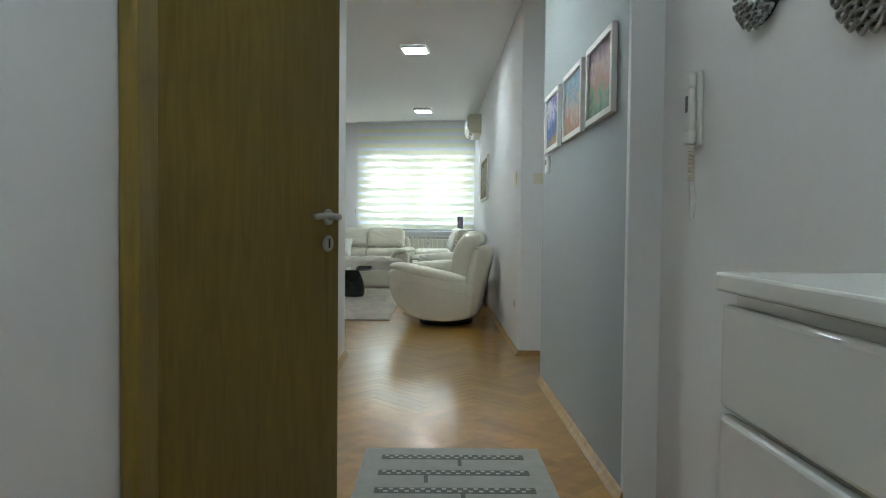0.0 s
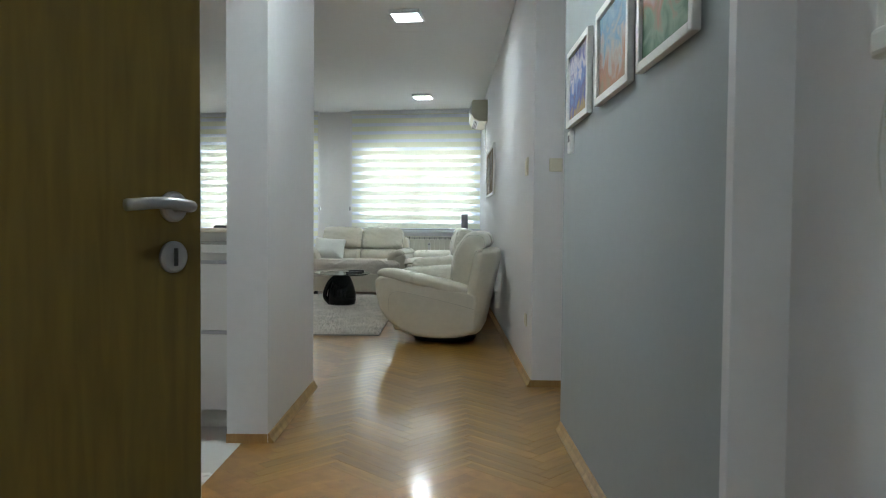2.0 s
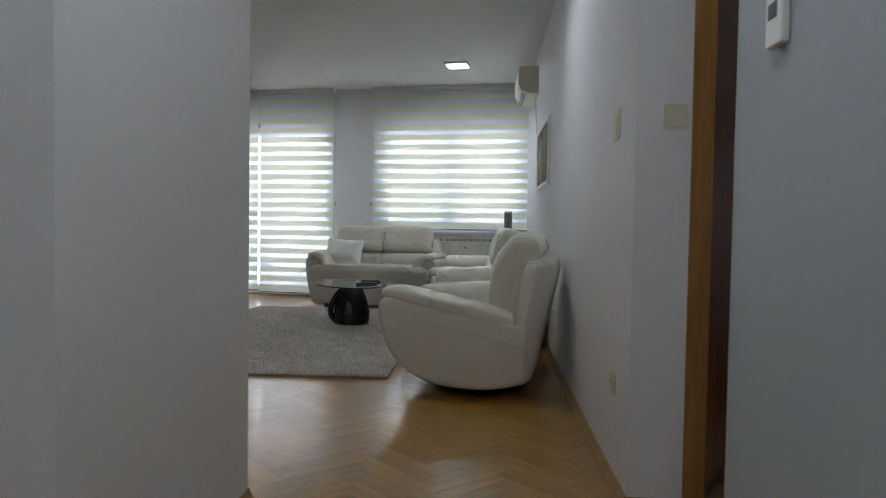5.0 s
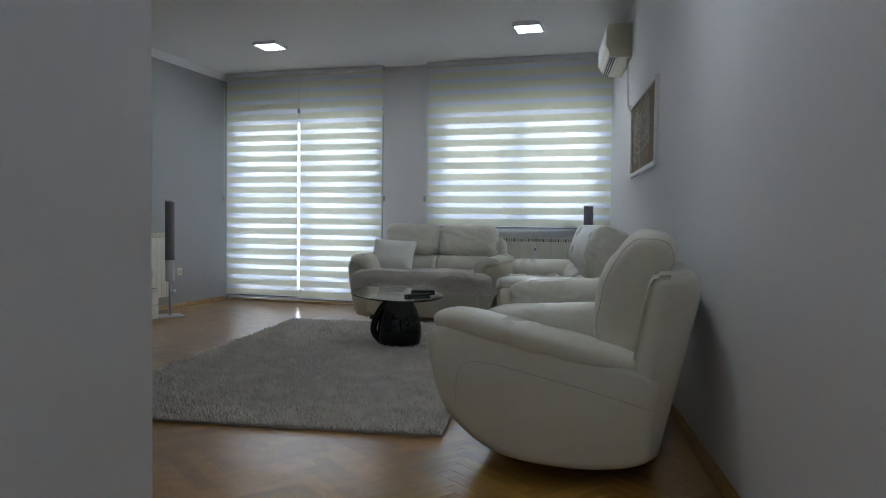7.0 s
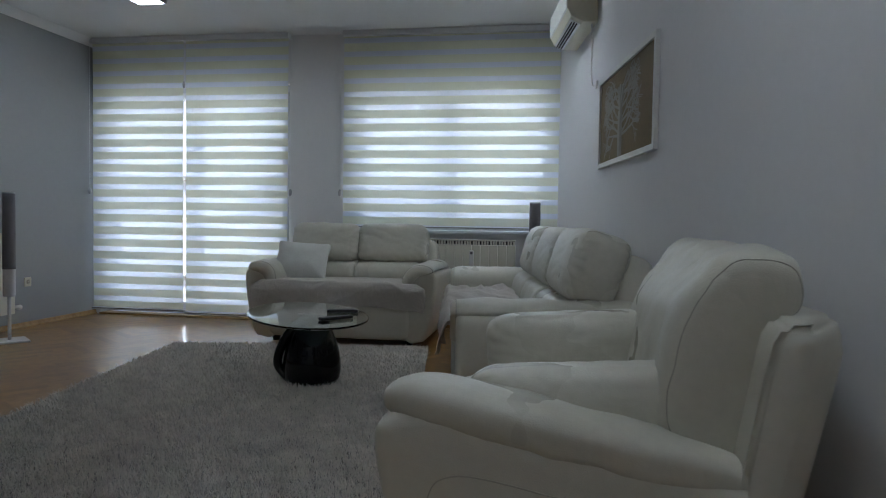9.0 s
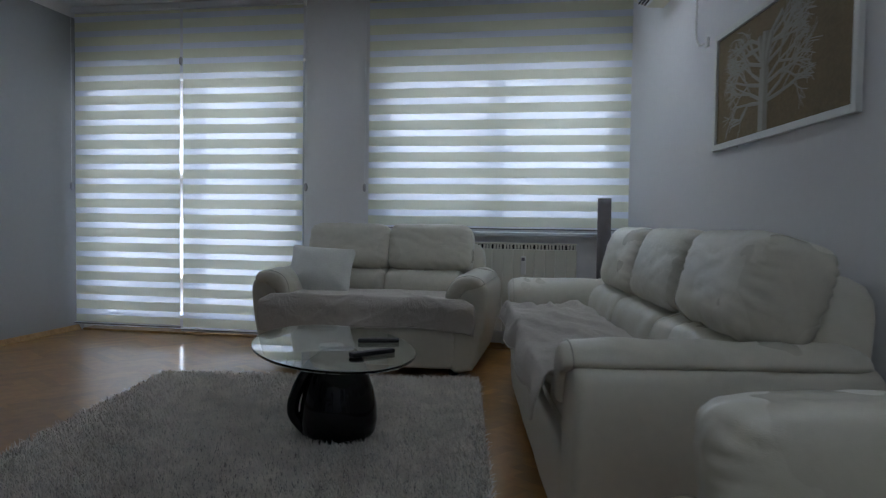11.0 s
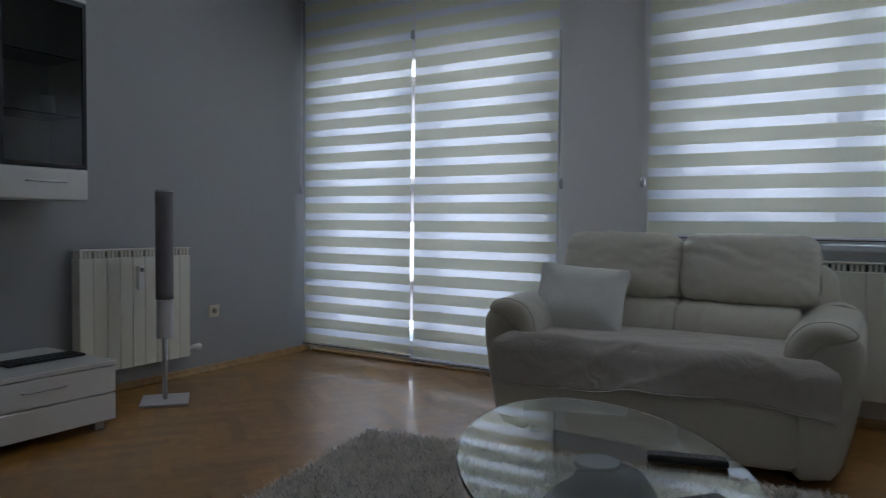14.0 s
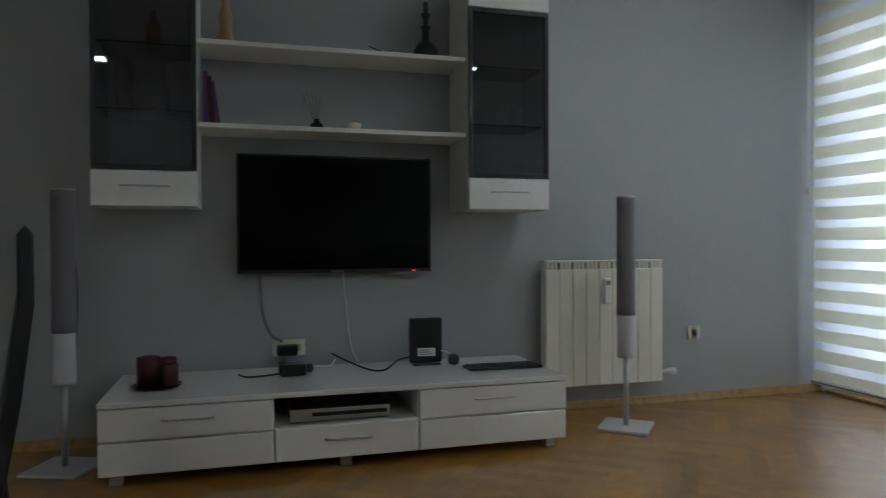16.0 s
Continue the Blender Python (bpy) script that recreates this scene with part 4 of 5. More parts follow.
def wall_cabinet(y0, y1, label):
    """A white hanging cabinet with a smoked glass door over a drawer front."""
    c = thing("wall_cabinet", pose(0, 0, 0), label, "wall cabinet", "wall cabinets beside the television")
    x0, x1, z0, z1 = XL + 0.004, -4.285, 1.108, 2.255
    ya, yb, xf = y0 + 0.0185, y1 - 0.0185, x1 - 0.02
    part("side_panel", block(x0, xf, y0, y0 + 0.018, z0, z1, 0.001), M_MATWHITE, c)
    part("side_panel", block(x0, xf, y1 - 0.018, y1, z0, z1, 0.001), M_MATWHITE, c)
    part("bottom_board", block(x0, xf, ya, yb, z0, z0 + 0.018), M_MATWHITE, c)
    part("top_board", block(x0, xf, ya, yb, z1 - 0.018, z1), M_MATWHITE, c)
    part("middle_board", block(x0 + 0.0085, xf, ya, yb, 1.25, 1.268), M_MATWHITE, c)
    part("back_board", block(x0, x0 + 0.008, ya, yb, z0 + 0.0185, z1 - 0.0185), M_MATWHITE, c)
    dr = part("drawer_front", block(x1 - 0.019, x1, y0, y1, z0, 1.262, 0.006, 3), M_GLOSSWHITE, c, "white gloss drawer front")
    handle_bar(dr, x1, (y0 + y1) / 2, 1.195, 0.19)
    part("cap_front", block(x1 - 0.019, x1, y0, y1, 2.105, z1, 0.006, 3), M_GLOSSWHITE, c, "white gloss top front")
    bm = bmesh.new()
    f = 0.022
    block(x1 - 0.019, x1 - 0.001, y0 + 0.002, y0 + f, 1.266, 2.101, 0.002, bm=bm)
    block(x1 - 0.019, x1 - 0.001, y1 - f, y1 - 0.002, 1.266, 2.101, 0.002, bm=bm)
    block(x1 - 0.019, x1 - 0.001, y0 + f, y1 - f, 1.266, 1.266 + f, 0.002, bm=bm)
    block(x1 - 0.019, x1 - 0.001, y0 + f, y1 - f, 2.101 - f, 2.101, 0.002, bm=bm)
    door = part("glass_door", bm, M_BLACK, c, "smoked glass door in a black frame")
    part("pane", block(x1 - 0.013, x1 - 0.009, y0 + f, y1 - f, 1.266 + f, 2.101 - f), M_SMOKED, door)
    for z in (1.53, 1.82):
        part("glass_shelf", block(x0 + 0.01, x1 - 0.05, y0 + 0.019, y1 - 0.019, z, z + 0.006), M_TABLEGLASS, c)
    return c


wall_cabinet(6.822, 7.252, "white hanging cabinet with a smoked glass door")
wall_cabinet(8.508, 8.936, "white hanging cabinet with a smoked glass door")


def shelf(z):
    s = block(XL + 0.004, -4.33, 7.2535, 8.5065, z - 0.022, z, 0.002)
    ob = part("wall_shelf", s, M_MATWHITE)
    return tagged(ob, "white board shelf fixed between two hanging cabinets", "wall shelf", "shelves over the television")


shelf(1.488), shelf(1.862)
tv = thing("television", pose(-4.515, 7.895, 1.088), "black flat television mounted on the grey wall", "television")
part("body", block(-0.04, -0.006, -0.478, 0.478, -0.287, 0.287, 0.006), M_BLACK, tv)
part("bezel", block(-0.006, 0, -0.481, 0.481, -0.29, 0.29, 0.003), M_BLACK, tv)
part("screen", block(0.0005, 0.002, -0.470, 0.470, -0.272, 0.280), M_SCREEN, tv, "black gloss screen, switched off")
part("maker_badge", block(0.0021, 0.003, -0.03, 0.03, -0.285, -0.280), M_ALU, tv)
part("standby_light", block(0.0021, 0.003, 0.38, 0.40, -0.285, -0.281), glow("standby_red", (1.0, 0.05, 0.03), 0.6), tv, "small red standby light")
part("wall_mount", block(-0.10, -0.0405, -0.12, 0.12, -0.12, 0.12, 0.004), M_BLACK, tv)


def cable(name, pts, r, material, label):
    ob = part(name, tube(curve_points(pts, 8), r, 6), material, None, "", True)
    return tagged(ob, label, "cable", "cables below the television")


cable("cable", [(XL + 0.02, 7.52, 0.82), (XL + 0.02, 7.53, 0.62), (XL + 0.03, 7.57, 0.50), (XL + 0.035, 7.63, 0.455)], 0.007, M_SPKGREY, "dark grey cable hanging from the television")
cable("cable", [(XL + 0.02, 7.93, 0.82), (XL + 0.02, 7.95, 0.60), (XL + 0.03, 7.97, 0.42), (XL + 0.07, 8.00, 0.345)], 0.004, M_SPKBASE, "pale cable hanging from the television")
cable("cable", [(-4.36, 7.42, 0.345), (-4.30, 7.46, 0.342), (-4.32, 7.56, 0.342), (-4.34, 7.62, 0.345)], 0.005, M_BLACK, "black cable lying on the board")
cable("cable", [(-4.50, 7.86, 0.40), (-4.42, 7.93, 0.37), (-4.32, 8.02, 0.342), (-4.30, 8.09, 0.342), (-4.38, 8.17, 0.37), (-4.44, 8.26, 0.375)], 0.005, M_BLACK, "black cable lying on the board")
cable("cable", [(-4.34, 7.66, 0.36), (-4.36, 7.76, 0.365), (-4.42, 7.84, 0.352), (-4.5, 7.88, 0.37)], 0.004, M_PLASTIC, "white cable lying on the board")
cable("cable", [(-4.42, 8.38, 0.40), (-4.38, 8.42, 0.40), (-4.36, 8.45, 0.37), (-4.36, 8.46, 0.345)], 0.004, M_PLASTIC, "white cable behind the router")

rt = thing("router", pose(-4.42, 8.32, BZ), "upright black router with a white label on the board", "router")
part("body", block(-0.02, 0.02, -0.082, 0.082, 0.012, 0.235, 0.008, 3), M_BLACK, rt)
part("stand", block(-0.04, 0.04, -0.07, 0.07, 0.0005, 0.012, 0.004), M_BLACK, rt)
lb = part("label_plate", block(0.0205, 0.0215, -0.045, 0.045, 0.045, 0.085), M_PASSE, rt, "white sticker")
for i in range(3):
    part("print_line", block(0.0216, 0.022, -0.038, 0.03 - i * 0.012, 0.053 + i * 0.010, 0.057 + i * 0.010), M_SPKGREY, lb)
ad = thing("power_adapter", pose(-4.33, 7.66, BZ), "small black power box lying on the board", "power adapter")
part("body", block(-0.05, 0.05, -0.06, 0.06, 0.001, 0.055, 0.012, 3), M_BLACK, ad)
part("plug", moved(cushion(0.05, 0.05, 0.04, 3), 0.0, 0.07, 0.03), M_BLACK, ad, "", True)
pl = part("black_plug", cushion(0.06, 0.055, 0.055, 3.0), M_BLACK, None, "", True)
pl.matrix_basis = pose(-4.36, 8.445, BZ + 0.030)
tagged(pl, "small round black plug on the board", "plug")
kb = thing("keyboard", pose(-4.22, 8.655, BZ), "slim black keyboard lying on the board", "keyboard")
part("body", block(-0.06, 0.06, -0.185, 0.185, 0.001, 0.014, 0.004), M_BLACK, kb)
for i in range(4):
    for j in range(14):
        part("key", block(-0.05 + i * 0.026, -0.03 + i * 0.026, -0.175 + j * 0.025, -0.154 + j * 0.025, 0.0142, 0.018, 0.001, 1), M_BLACKLEATHER, kb)

dvd = thing("disc_player", pose(-4.14, 7.84, 0.187), "flat silver disc player in the open bay of the board", "disc player")
part("body", block(-0.12, 0.12, -0.21, 0.21, 0.006, 0.058, 0.003), M_BLACK, dvd)
part("front", block(0.1205, 0.125, -0.212, 0.212, 0.006, 0.058, 0.003), M_ALU, dvd, "silver front")
part("display", block(0.1255, 0.127, -0.12, 0.20, 0.026, 0.042), M_BLACK, dvd, "dark display strip")
for y in (-0.18, 0.18):
    part("foot", moved(lathe([(0.015, 0), (0.015, 0.006)], 10), 0.09, y, 0.0), M_BLACK, dvd)

cd = thing("candle_dish", pose(-4.22, 7.09, BZ), "round dark dish with maroon candles on the board", "candle dish")
part("dish", lathe([(0.07, 0.001), (0.095, 0.006), (0.098, 0.014), (0.09, 0.012)], 28), M_BLACKGLOSS, cd)
for x, y, r, h in ((0.0, -0.035, 0.048, 0.115), (0.035, 0.055, 0.032, 0.085), (-0.055, 0.04, 0.034, 0.10)):
    part("candle", moved(lathe([(r, 0), (r, h), (r * 0.8, h + 0.003), (r * 0.15, h - 0.004)], 18), x, y, 0.0145), M_MAROON, cd, "", True)

# ornaments on the shelves
vase = part("black_vase", lathe([(0.03, 0.0005), (0.062, 0.02), (0.066, 0.05), (0.045, 0.085), (0.02, 0.105), (0.017, 0.16), (0.028, 0.175), (0.013, 0.185), (0.016, 0.22), (0.026, 0.24), (0.012, 0.25), (0.014, 0.30)], 24), M_BLACK, None, "", True)
vase.matrix_basis = pose(-4.47, 8.34, 1.862)
tagged(vase, "tall black turned vase on the upper shelf", "vase")
cable_stick = part("incense_stick", tube([(-4.42, 8.20, 1.866), (-4.44, 8.12, 1.885), (-4.47, 8.05, 1.92)], 0.003, 6), M_BLACK)
tagged(cable_stick, "thin dark stick leaning beside the vase", "stick")
fig = part("tan_figurine", lathe([(0.03, 0.0005), (0.04, 0.03), (0.028, 0.10), (0.035, 0.15), (0.015, 0.20), (0.025, 0.25), (0.006, 0.28)], 18), M_TAN, None, "", True)
fig.matrix_basis = pose(-4.48, 7.37, 1.862)
tagged(fig, "slim tan wooden ornament on the upper shelf", "ornament")
dif = thing("reed_diffuser", pose(-4.46, 7.79, 1.488), "dark reed diffuser bottle with fanned reeds on a shelf", "reed diffuser")
part("bottle", lathe([(0.03, 0.0005), (0.032, 0.03), (0.014, 0.045), (0.014, 0.058)], 18), M_BLACKGLOSS, dif, "", True)
for i in range(5):
    part("reed", tube([(0, 0, 0.02), (0.01 * (i - 2), -0.022 * i + 0.02, 0.19 - 0.01 * abs(i - 2))], 0.0018, 5), M_SPKGREY, dif)
cup = part("candle_cup", lathe([(0.03, 0.0005), (0.034, 0.04), (0.031, 0.042), (0.028, 0.015)], 20), M_CREAM, None, "", True)
cup.matrix_basis = pose(-4.44, 7.97, 1.488)
tagged(cup, "small cream ceramic candle cup on a shelf", "candle cup")
for i, (w, h, mt) in enumerate(((0.02, 0.24, M_PURPLE), (0.026, 0.22, M_MAROON), (0.018, 0.20, M_PURPLE))):
    bk = thing("book", pose(-4.46, 7.272 + i * 0.029, 1.4885, (2 + 3 * i) if i else 0), "slim dark purple book standing on the shelf", "book", "books on the shelf")
    part("cover", block(-0.075, 0.075, 0, w, 0, h, 0.002), mt, bk)
    part("pages", block(-0.0755, 0.070, 0.003, w - 0.003, 0.004, h + 0.0008), M_PASSE, bk)
for yy in (6.93, 7.14):
    gl = part("glass_vase", lathe([(0.028, 0.0005), (0.03, 0.01), (0.036, 0.22), (0.033, 0.22), (0.027, 0.012)], 20), M_SPKBASE, None, "", True)
    gl.matrix_basis = pose(-4.44, yy, 1.536)
    tagged(gl, "tall pale vase behind smoked glass", "vase", "vases in the cabinet")
bt = part("bottle", lathe([(0.03, 0.0005), (0.032, 0.10), (0.012, 0.13), (0.012, 0.17)], 18), M_TAN, None, "", True)
bt.matrix_basis = pose(-4.44, 7.06, 1.826)
tagged(bt, "amber bottle behind smoked glass", "bottle")
for yy, zz in ((8.60, 1.826), (8.62, 1.536), (8.82, 1.536)):
    gg = part("glass_jar", lathe([(0.025, 0.0005), (0.035, 0.03), (0.03, 0.09), (0.033, 0.10)], 18), M_SPKBASE, None, "", True)
    gg.matrix_basis = pose(-4.44, yy, zz)
    tagged(gg, "small pale jar behind smoked glass", "jar", "jars in the cabinet")

# ---- radiators, loudspeakers, sockets ----


def radiator(m, n, label, height=0.68):
    """A ribbed aluminium radiator; local x along the wall, y out of it."""
    r = thing("radiator", m, label, "radiator", "cream radiators")
    for i in range(n):
        x = i * 0.08
        sec = part("section", block(x + 0.0008, x + 0.0792, 0.05, 0.128, 0, height - 0.05, 0.005, 2), M_RAD, r)
        bm = bmesh.new()
        for k in range(3):
            block(x + 0.008 + k * 0.024, x + 0.024 + k * 0.024, 0.055, 0.123, height - 0.049, height - 0.012, bm=bm)
        part("fin", bm, M_RAD, sec)
    part("top_grille", block(0.0, n * 0.08, 0.045, 0.132, height - 0.0115, height, 0.005), M_RAD, r)
    # dark filler, the shade between the fins put into colour
    part("fin_shade", block(0.01, n * 0.08 - 0.01, 0.06, 0.11, height - 0.047, height - 0.014), M_GAPSHADE, r)
    part("bracket", block(0.16, 0.20, 0.0, 0.05, height - 0.2, height - 0.16), M_RAD, r)
    cm = part("heat_meter", block(n * 0.04 - 0.02, n * 0.04 + 0.02, 0.1285, 0.155, height - 0.24, height - 0.10, 0.006), M_PLASTIC, r, "white heat meter")
    part("meter_window", block(n * 0.04 - 0.012, n * 0.04 + 0.012, 0.1555, 0.157, height - 0.135, height - 0.112), M_SPKGREY, cm)
    part("valve", moved(lathe([(0.012, 0), (0.012, 0.05), (0.02, 0.052), (0.022, 0.10), (0.016, 0.106)], 16), -0.001, 0.09, 0.045, 0, -90), M_PLASTIC, r, "white thermostatic valve", True)
    part("pipe", tube([(-0.035, 0.09, 0.045), (-0.04, 0.05, 0.045), (-0.04, 0.0, 0.045)], 0.011, 8), M_STEEL, r)
    return r


radiator(pose(XL + 0.001, 9.73, 0.155, 0, 0, -90), 9, "cream ribbed radiator on the grey wall", 0.69)
radiator(pose(-0.30, YW - 0.001, 0.155, 0, 0, 180), 10, "cream ribbed radiator under the window", 0.685)


def floor_speaker(m, label):
    """A slim column loudspeaker, wavy at the back, on a thin stem and a square plate."""
    s = thing("floor_speaker", m, label, "loudspeaker", "slim floor loudspeakers")
    part("base_plate", block(-0.125, 0.125, -0.125, 0.125, 0.001, 0.016, 0.004), M_SPKBASE, s, "square silver base plate")
    part("stem", moved(lathe([(0.013, 0.016), (0.013, 0.37)], 14), 0, 0, 0), M_STEEL, s, "", True)
    def column(z0, z1, rad, wave):
        bm = bmesh.new()
        n, k, rings = 20, 16, []
        for j in range(k + 1):
            t = j / k
            w = wave * math.sin(math.pi * min(1, t * 1.15)) ** 2
            rings.append([bm.verts.new((rad * math.cos(2 * math.pi * i / n) - (w if math.cos(2 * math.pi * i / n) < -0.2 else 0), rad * math.sin(2 * math.pi * i / n), z0 + (z1 - z0) * t)) for i in range(n)])
        for p, q in zip(rings, rings[1:]):
            for i in range(n):
                bm.faces.new((p[i], p[(i + 1) % n], q[(i + 1) % n], q[i]))
        bm.faces.new(rings[0][::-1]), bm.faces.new(rings[-1])
        return bm
    part("lower_column", column(0.36, 0.575, 0.044, 0.0), M_SPKBASE, s, "pale lacquered lower part", True)
    part("grille", column(0.5755, 1.168, 0.047, 0.0), M_SPKGREY, s, "grey cloth grille", True)
    part("back_fin", moved(column(0.40, 1.10, 0.030, 0.022), -0.028, 0, 0), M_BLACK, s, "black wavy back", True)
    part("top_cap", moved(lathe([(0.0475, 1.1685), (0.0475, 1.176), (0.04, 1.178)], 20), 0, 0, 0), M_ALU, s)
    return s


floor_speaker(pose(-4.18, 9.31, 0, 0, 0, -40), "slim grey floor loudspeaker before the radiator")
floor_speaker(pose(-0.12, 10.50, 0, 0, 0, -130), "slim grey floor loudspeaker in the window corner")
floor_speaker(pose(-4.28, 6.72, 0, 0, 0, -20), "slim grey floor loudspeaker beside the television board")


def socket(m, label, material=M_IVORY):
    s = thing("wall_socket", m, label, "socket", "wall sockets")
    part("plate", block(-0.041, 0.041, 0, 0.010, -0.041, 0.041, 0.004), material, s)
    part("ring", moved(lathe([(0.024, 0.0), (0.024, 0.004), (0.021, 0.004), (0.020, 0.001)], 20), 0, 0.010, 0, -90), material, s)
    # flat near-black disc stands in for the shaded socket hole
    part("socket_shade", moved(lathe([(0.019, 0), (0.019, 0.0008)], 20), 0, 0.0102, 0, -90), M_GAPSHADE, s)
    return s


socket(pose(XL + 0.0005, 10.02, 0.402, 0, 0, -90), "ivory wall socket near the balcony door")
socket(pose(XL + 0.0005, 7.62, 0.42, 0, 0, -90), "ivory wall socket behind the board")
socket(pose(XL + 0.0005, 7.70, 0.42, 0, 0, -90), "ivory wall socket with a black plug behind the board")
pg = part("plug_block", block(-4.605, -4.53, 7.60, 7.70, 0.39, 0.44, 0.012, 3), M_BLACK)
tagged(pg, "black plug block in the wall socket", "plug")
socket(HALL @ pose(-0.0005, 0.285, 0.385, 0, 0, 90), "ivory wall socket low on the white wall", M_IVORY)


def switch(m, label, material, w=0.041, h=0.041):
    s = thing("light_switch", m, label, "light switch", "light switches")
    part("plate", block(-w, w, 0, 0.009, -h, h, 0.004), material, s)
    part("rocker", block(-w * 0.62, w * 0.62, 0.0092, 0.0135, -h * 0.62, h * 0.62, 0.002), material, s)
    return s


switch(HALL @ pose(-0.0005, 0.325, 1.40, 0, 0, 90), "white double light switch on the white wall", M_IVORY, 0.055, 0.060)
switch(HALL @ pose(0.135, -0.0005, 1.385, 0, 0, 180), "ivory light switch in the passage", M_IVORY)
th = thing("thermostat", HALL @ pose(0.0335, -1.12, 1.39, 0, 0, 90), "small white thermostat under the first picture", "thermostat")
part("body", block(-0.035, 0.035, 0, 0.02, -0.05, 0.05, 0.005), M_PLASTIC, th)
part("display", block(-0.02, 0.02, 0.0203, 0.0212, 0.0, 0.03), M_SPKGREY, th)

# ---- air conditioner ----
ac = thing("air_conditioner", HALL @ pose(-0.001, 4.74, 2.36), "white wall air conditioner high on the white wall", "air conditioner")
body = [(0, 0.0), (-0.10, 0.0), (-0.18, 0.035), (-0.205, 0.09), (-0.205, 0.24), (-0.19, 0.275), (0, 0.28)]
part("body", prism(body, 0, 0.80, 0.008, 2, axis="y"), M_IVORY, ac)
part("front_panel", prism([(-0.2055, 0.085), (-0.212, 0.095), (-0.212, 0.24), (-0.2055, 0.25)], 0.01, 0.79, 0.002, 1, axis="y"), M_PLASTIC, ac)
# solid dark strips give the shade of the outlet slots as colour
for k in range(3):
    part("slot_shade", block(-0.17 + k * 0.018, -0.165 + k * 0.018, 0.06, 0.74, 0.003 + k * -0.004, 0.012), M_GAPSHADE, ac)
part("louvre", prism([(-0.11, -0.006), (-0.175, 0.024), (-0.178, 0.03), (-0.112, 0.0)], 0.05, 0.75, 0.001, 1, axis="y"), M_PLASTIC, ac)
cable_ac = part("cable", tube(curve_points([HALL @ Vector(p) for p in ((-0.03, 4.80, 2.36), (-0.02, 4.83, 2.22), (-0.012, 4.87, 2.05), (-0.012, 4.82, 1.95), (-0.012, 4.72, 1.93))], 8), 0.006, 6), M_PLASTIC, None, "", True)
tagged(cable_ac, "white cable hanging from the air conditioner", "cable")
ap = part("cable_outlet", block(-0.02, 0.02, 0, 0.015, -0.025, 0.025, 0.004), M_PLASTIC)
ap.matrix_basis = HALL @ pose(-0.0005, 4.70, 1.93, 0, 0, 90)
tagged(ap, "small white cable outlet on the wall", "outlet")

# ---- ceiling lamps, three of them added ----


def ceiling_lamp_or_fill(x, y, turn, lit=M_LAMP):
    c = thing("ceiling_lamp_or_fill", pose(x, y, CEIL - 0.001, 0, 0, turn), "square white ceiling lamp, switched on; those beyond the living room are added", "ceiling lamp", "square ceiling lamps")
    bm = bmesh.new()
    w = 0.128
    for s in (-1, 1):
        block(min(s * w, s * (w - 0.02)), max(s * w, s * (w - 0.02)), -w, w, -0.035, 0, 0.003, bm=bm)
        block(-w + 0.02, w - 0.02, min(s * w, s * (w - 0.02)), max(s * w, s * (w - 0.02)), -0.035, 0, 0.003, bm=bm)
    part("frame", bm, M_PVC, c, "slim white frame")
    part("diffuser", block(-w + 0.021, w - 0.021, -w + 0.021, w - 0.021, -0.033, -0.01, 0.003), lit, c, "bright white diffuser")


ceiling_lamp_or_fill(-3.25, 9.67, 0), ceiling_lamp_or_fill(-0.61, 9.67, 0), ceiling_lamp_or_fill(-0.085, 6.05, 0)
# unseen lamps added to brighten the kitchen, hall and vestibule
ceiling_lamp_or_fill(*hp(-3.1, -1.5), SLANT)
ceiling_lamp_or_fill(*hp(-0.66, -1.5), SLANT, M_HALLFILL), ceiling_lamp_or_fill(*hp(-0.60, -5.0), SLANT, M_VESTFILL)

# ---- pictures ----


def painted(name, cols, scale, seed):
    """A loosely brushed print: bands of colour broken up by noise."""
    m = bpy.data.materials.new(name)
    t, b = nodes_of(m)
    n, k = t.nodes, t.links
    co, mp = n.new("ShaderNodeTexCoord"), n.new("ShaderNodeMapping")
    mp.inputs["Location"].default_value = (seed, seed * 2, seed * 3)
    k.new(co.outputs["Object"], mp.inputs[0])
    nz = n.new("ShaderNodeTexNoise")
    nz.inputs["Scale"].default_value, nz.inputs["Detail"].default_value, nz.inputs["Distortion"].default_value = scale, 6, 1.6
    k.new(mp.outputs[0], nz.inputs[0])
    sep = n.new("ShaderNodeSeparateXYZ")
    k.new(co.outputs["Object"], sep.inputs[0])
    ad = n.new("ShaderNodeMath")
    ad.operation = "MULTIPLY_ADD"
    ad.inputs[1].default_value, ad.inputs[2].default_value = 2.4, 0.0
    k.new(sep.outputs["Z"], ad.inputs[0])
    su = n.new("ShaderNodeMath")
    su.operation = "ADD"
    k.new(ad.outputs[0], su.inputs[0])
    k.new(nz.outputs[0], su.inputs[1])
    ramp = n.new("ShaderNodeValToRGB")
    el = ramp.color_ramp.elements
    while len(el) < len(cols):
        el.new(0.5)
    for i, c in enumerate(cols):
        el[i].position, el[i].color = 0.15 + 0.7 * i / (len(cols) - 1), (*c, 1)
    k.new(su.outputs[0], ramp.inputs[0])
    k.new(ramp.outputs[0], b.inputs["Base Color"])
    b.inputs["Roughness"].default_value = 0.5
    return m


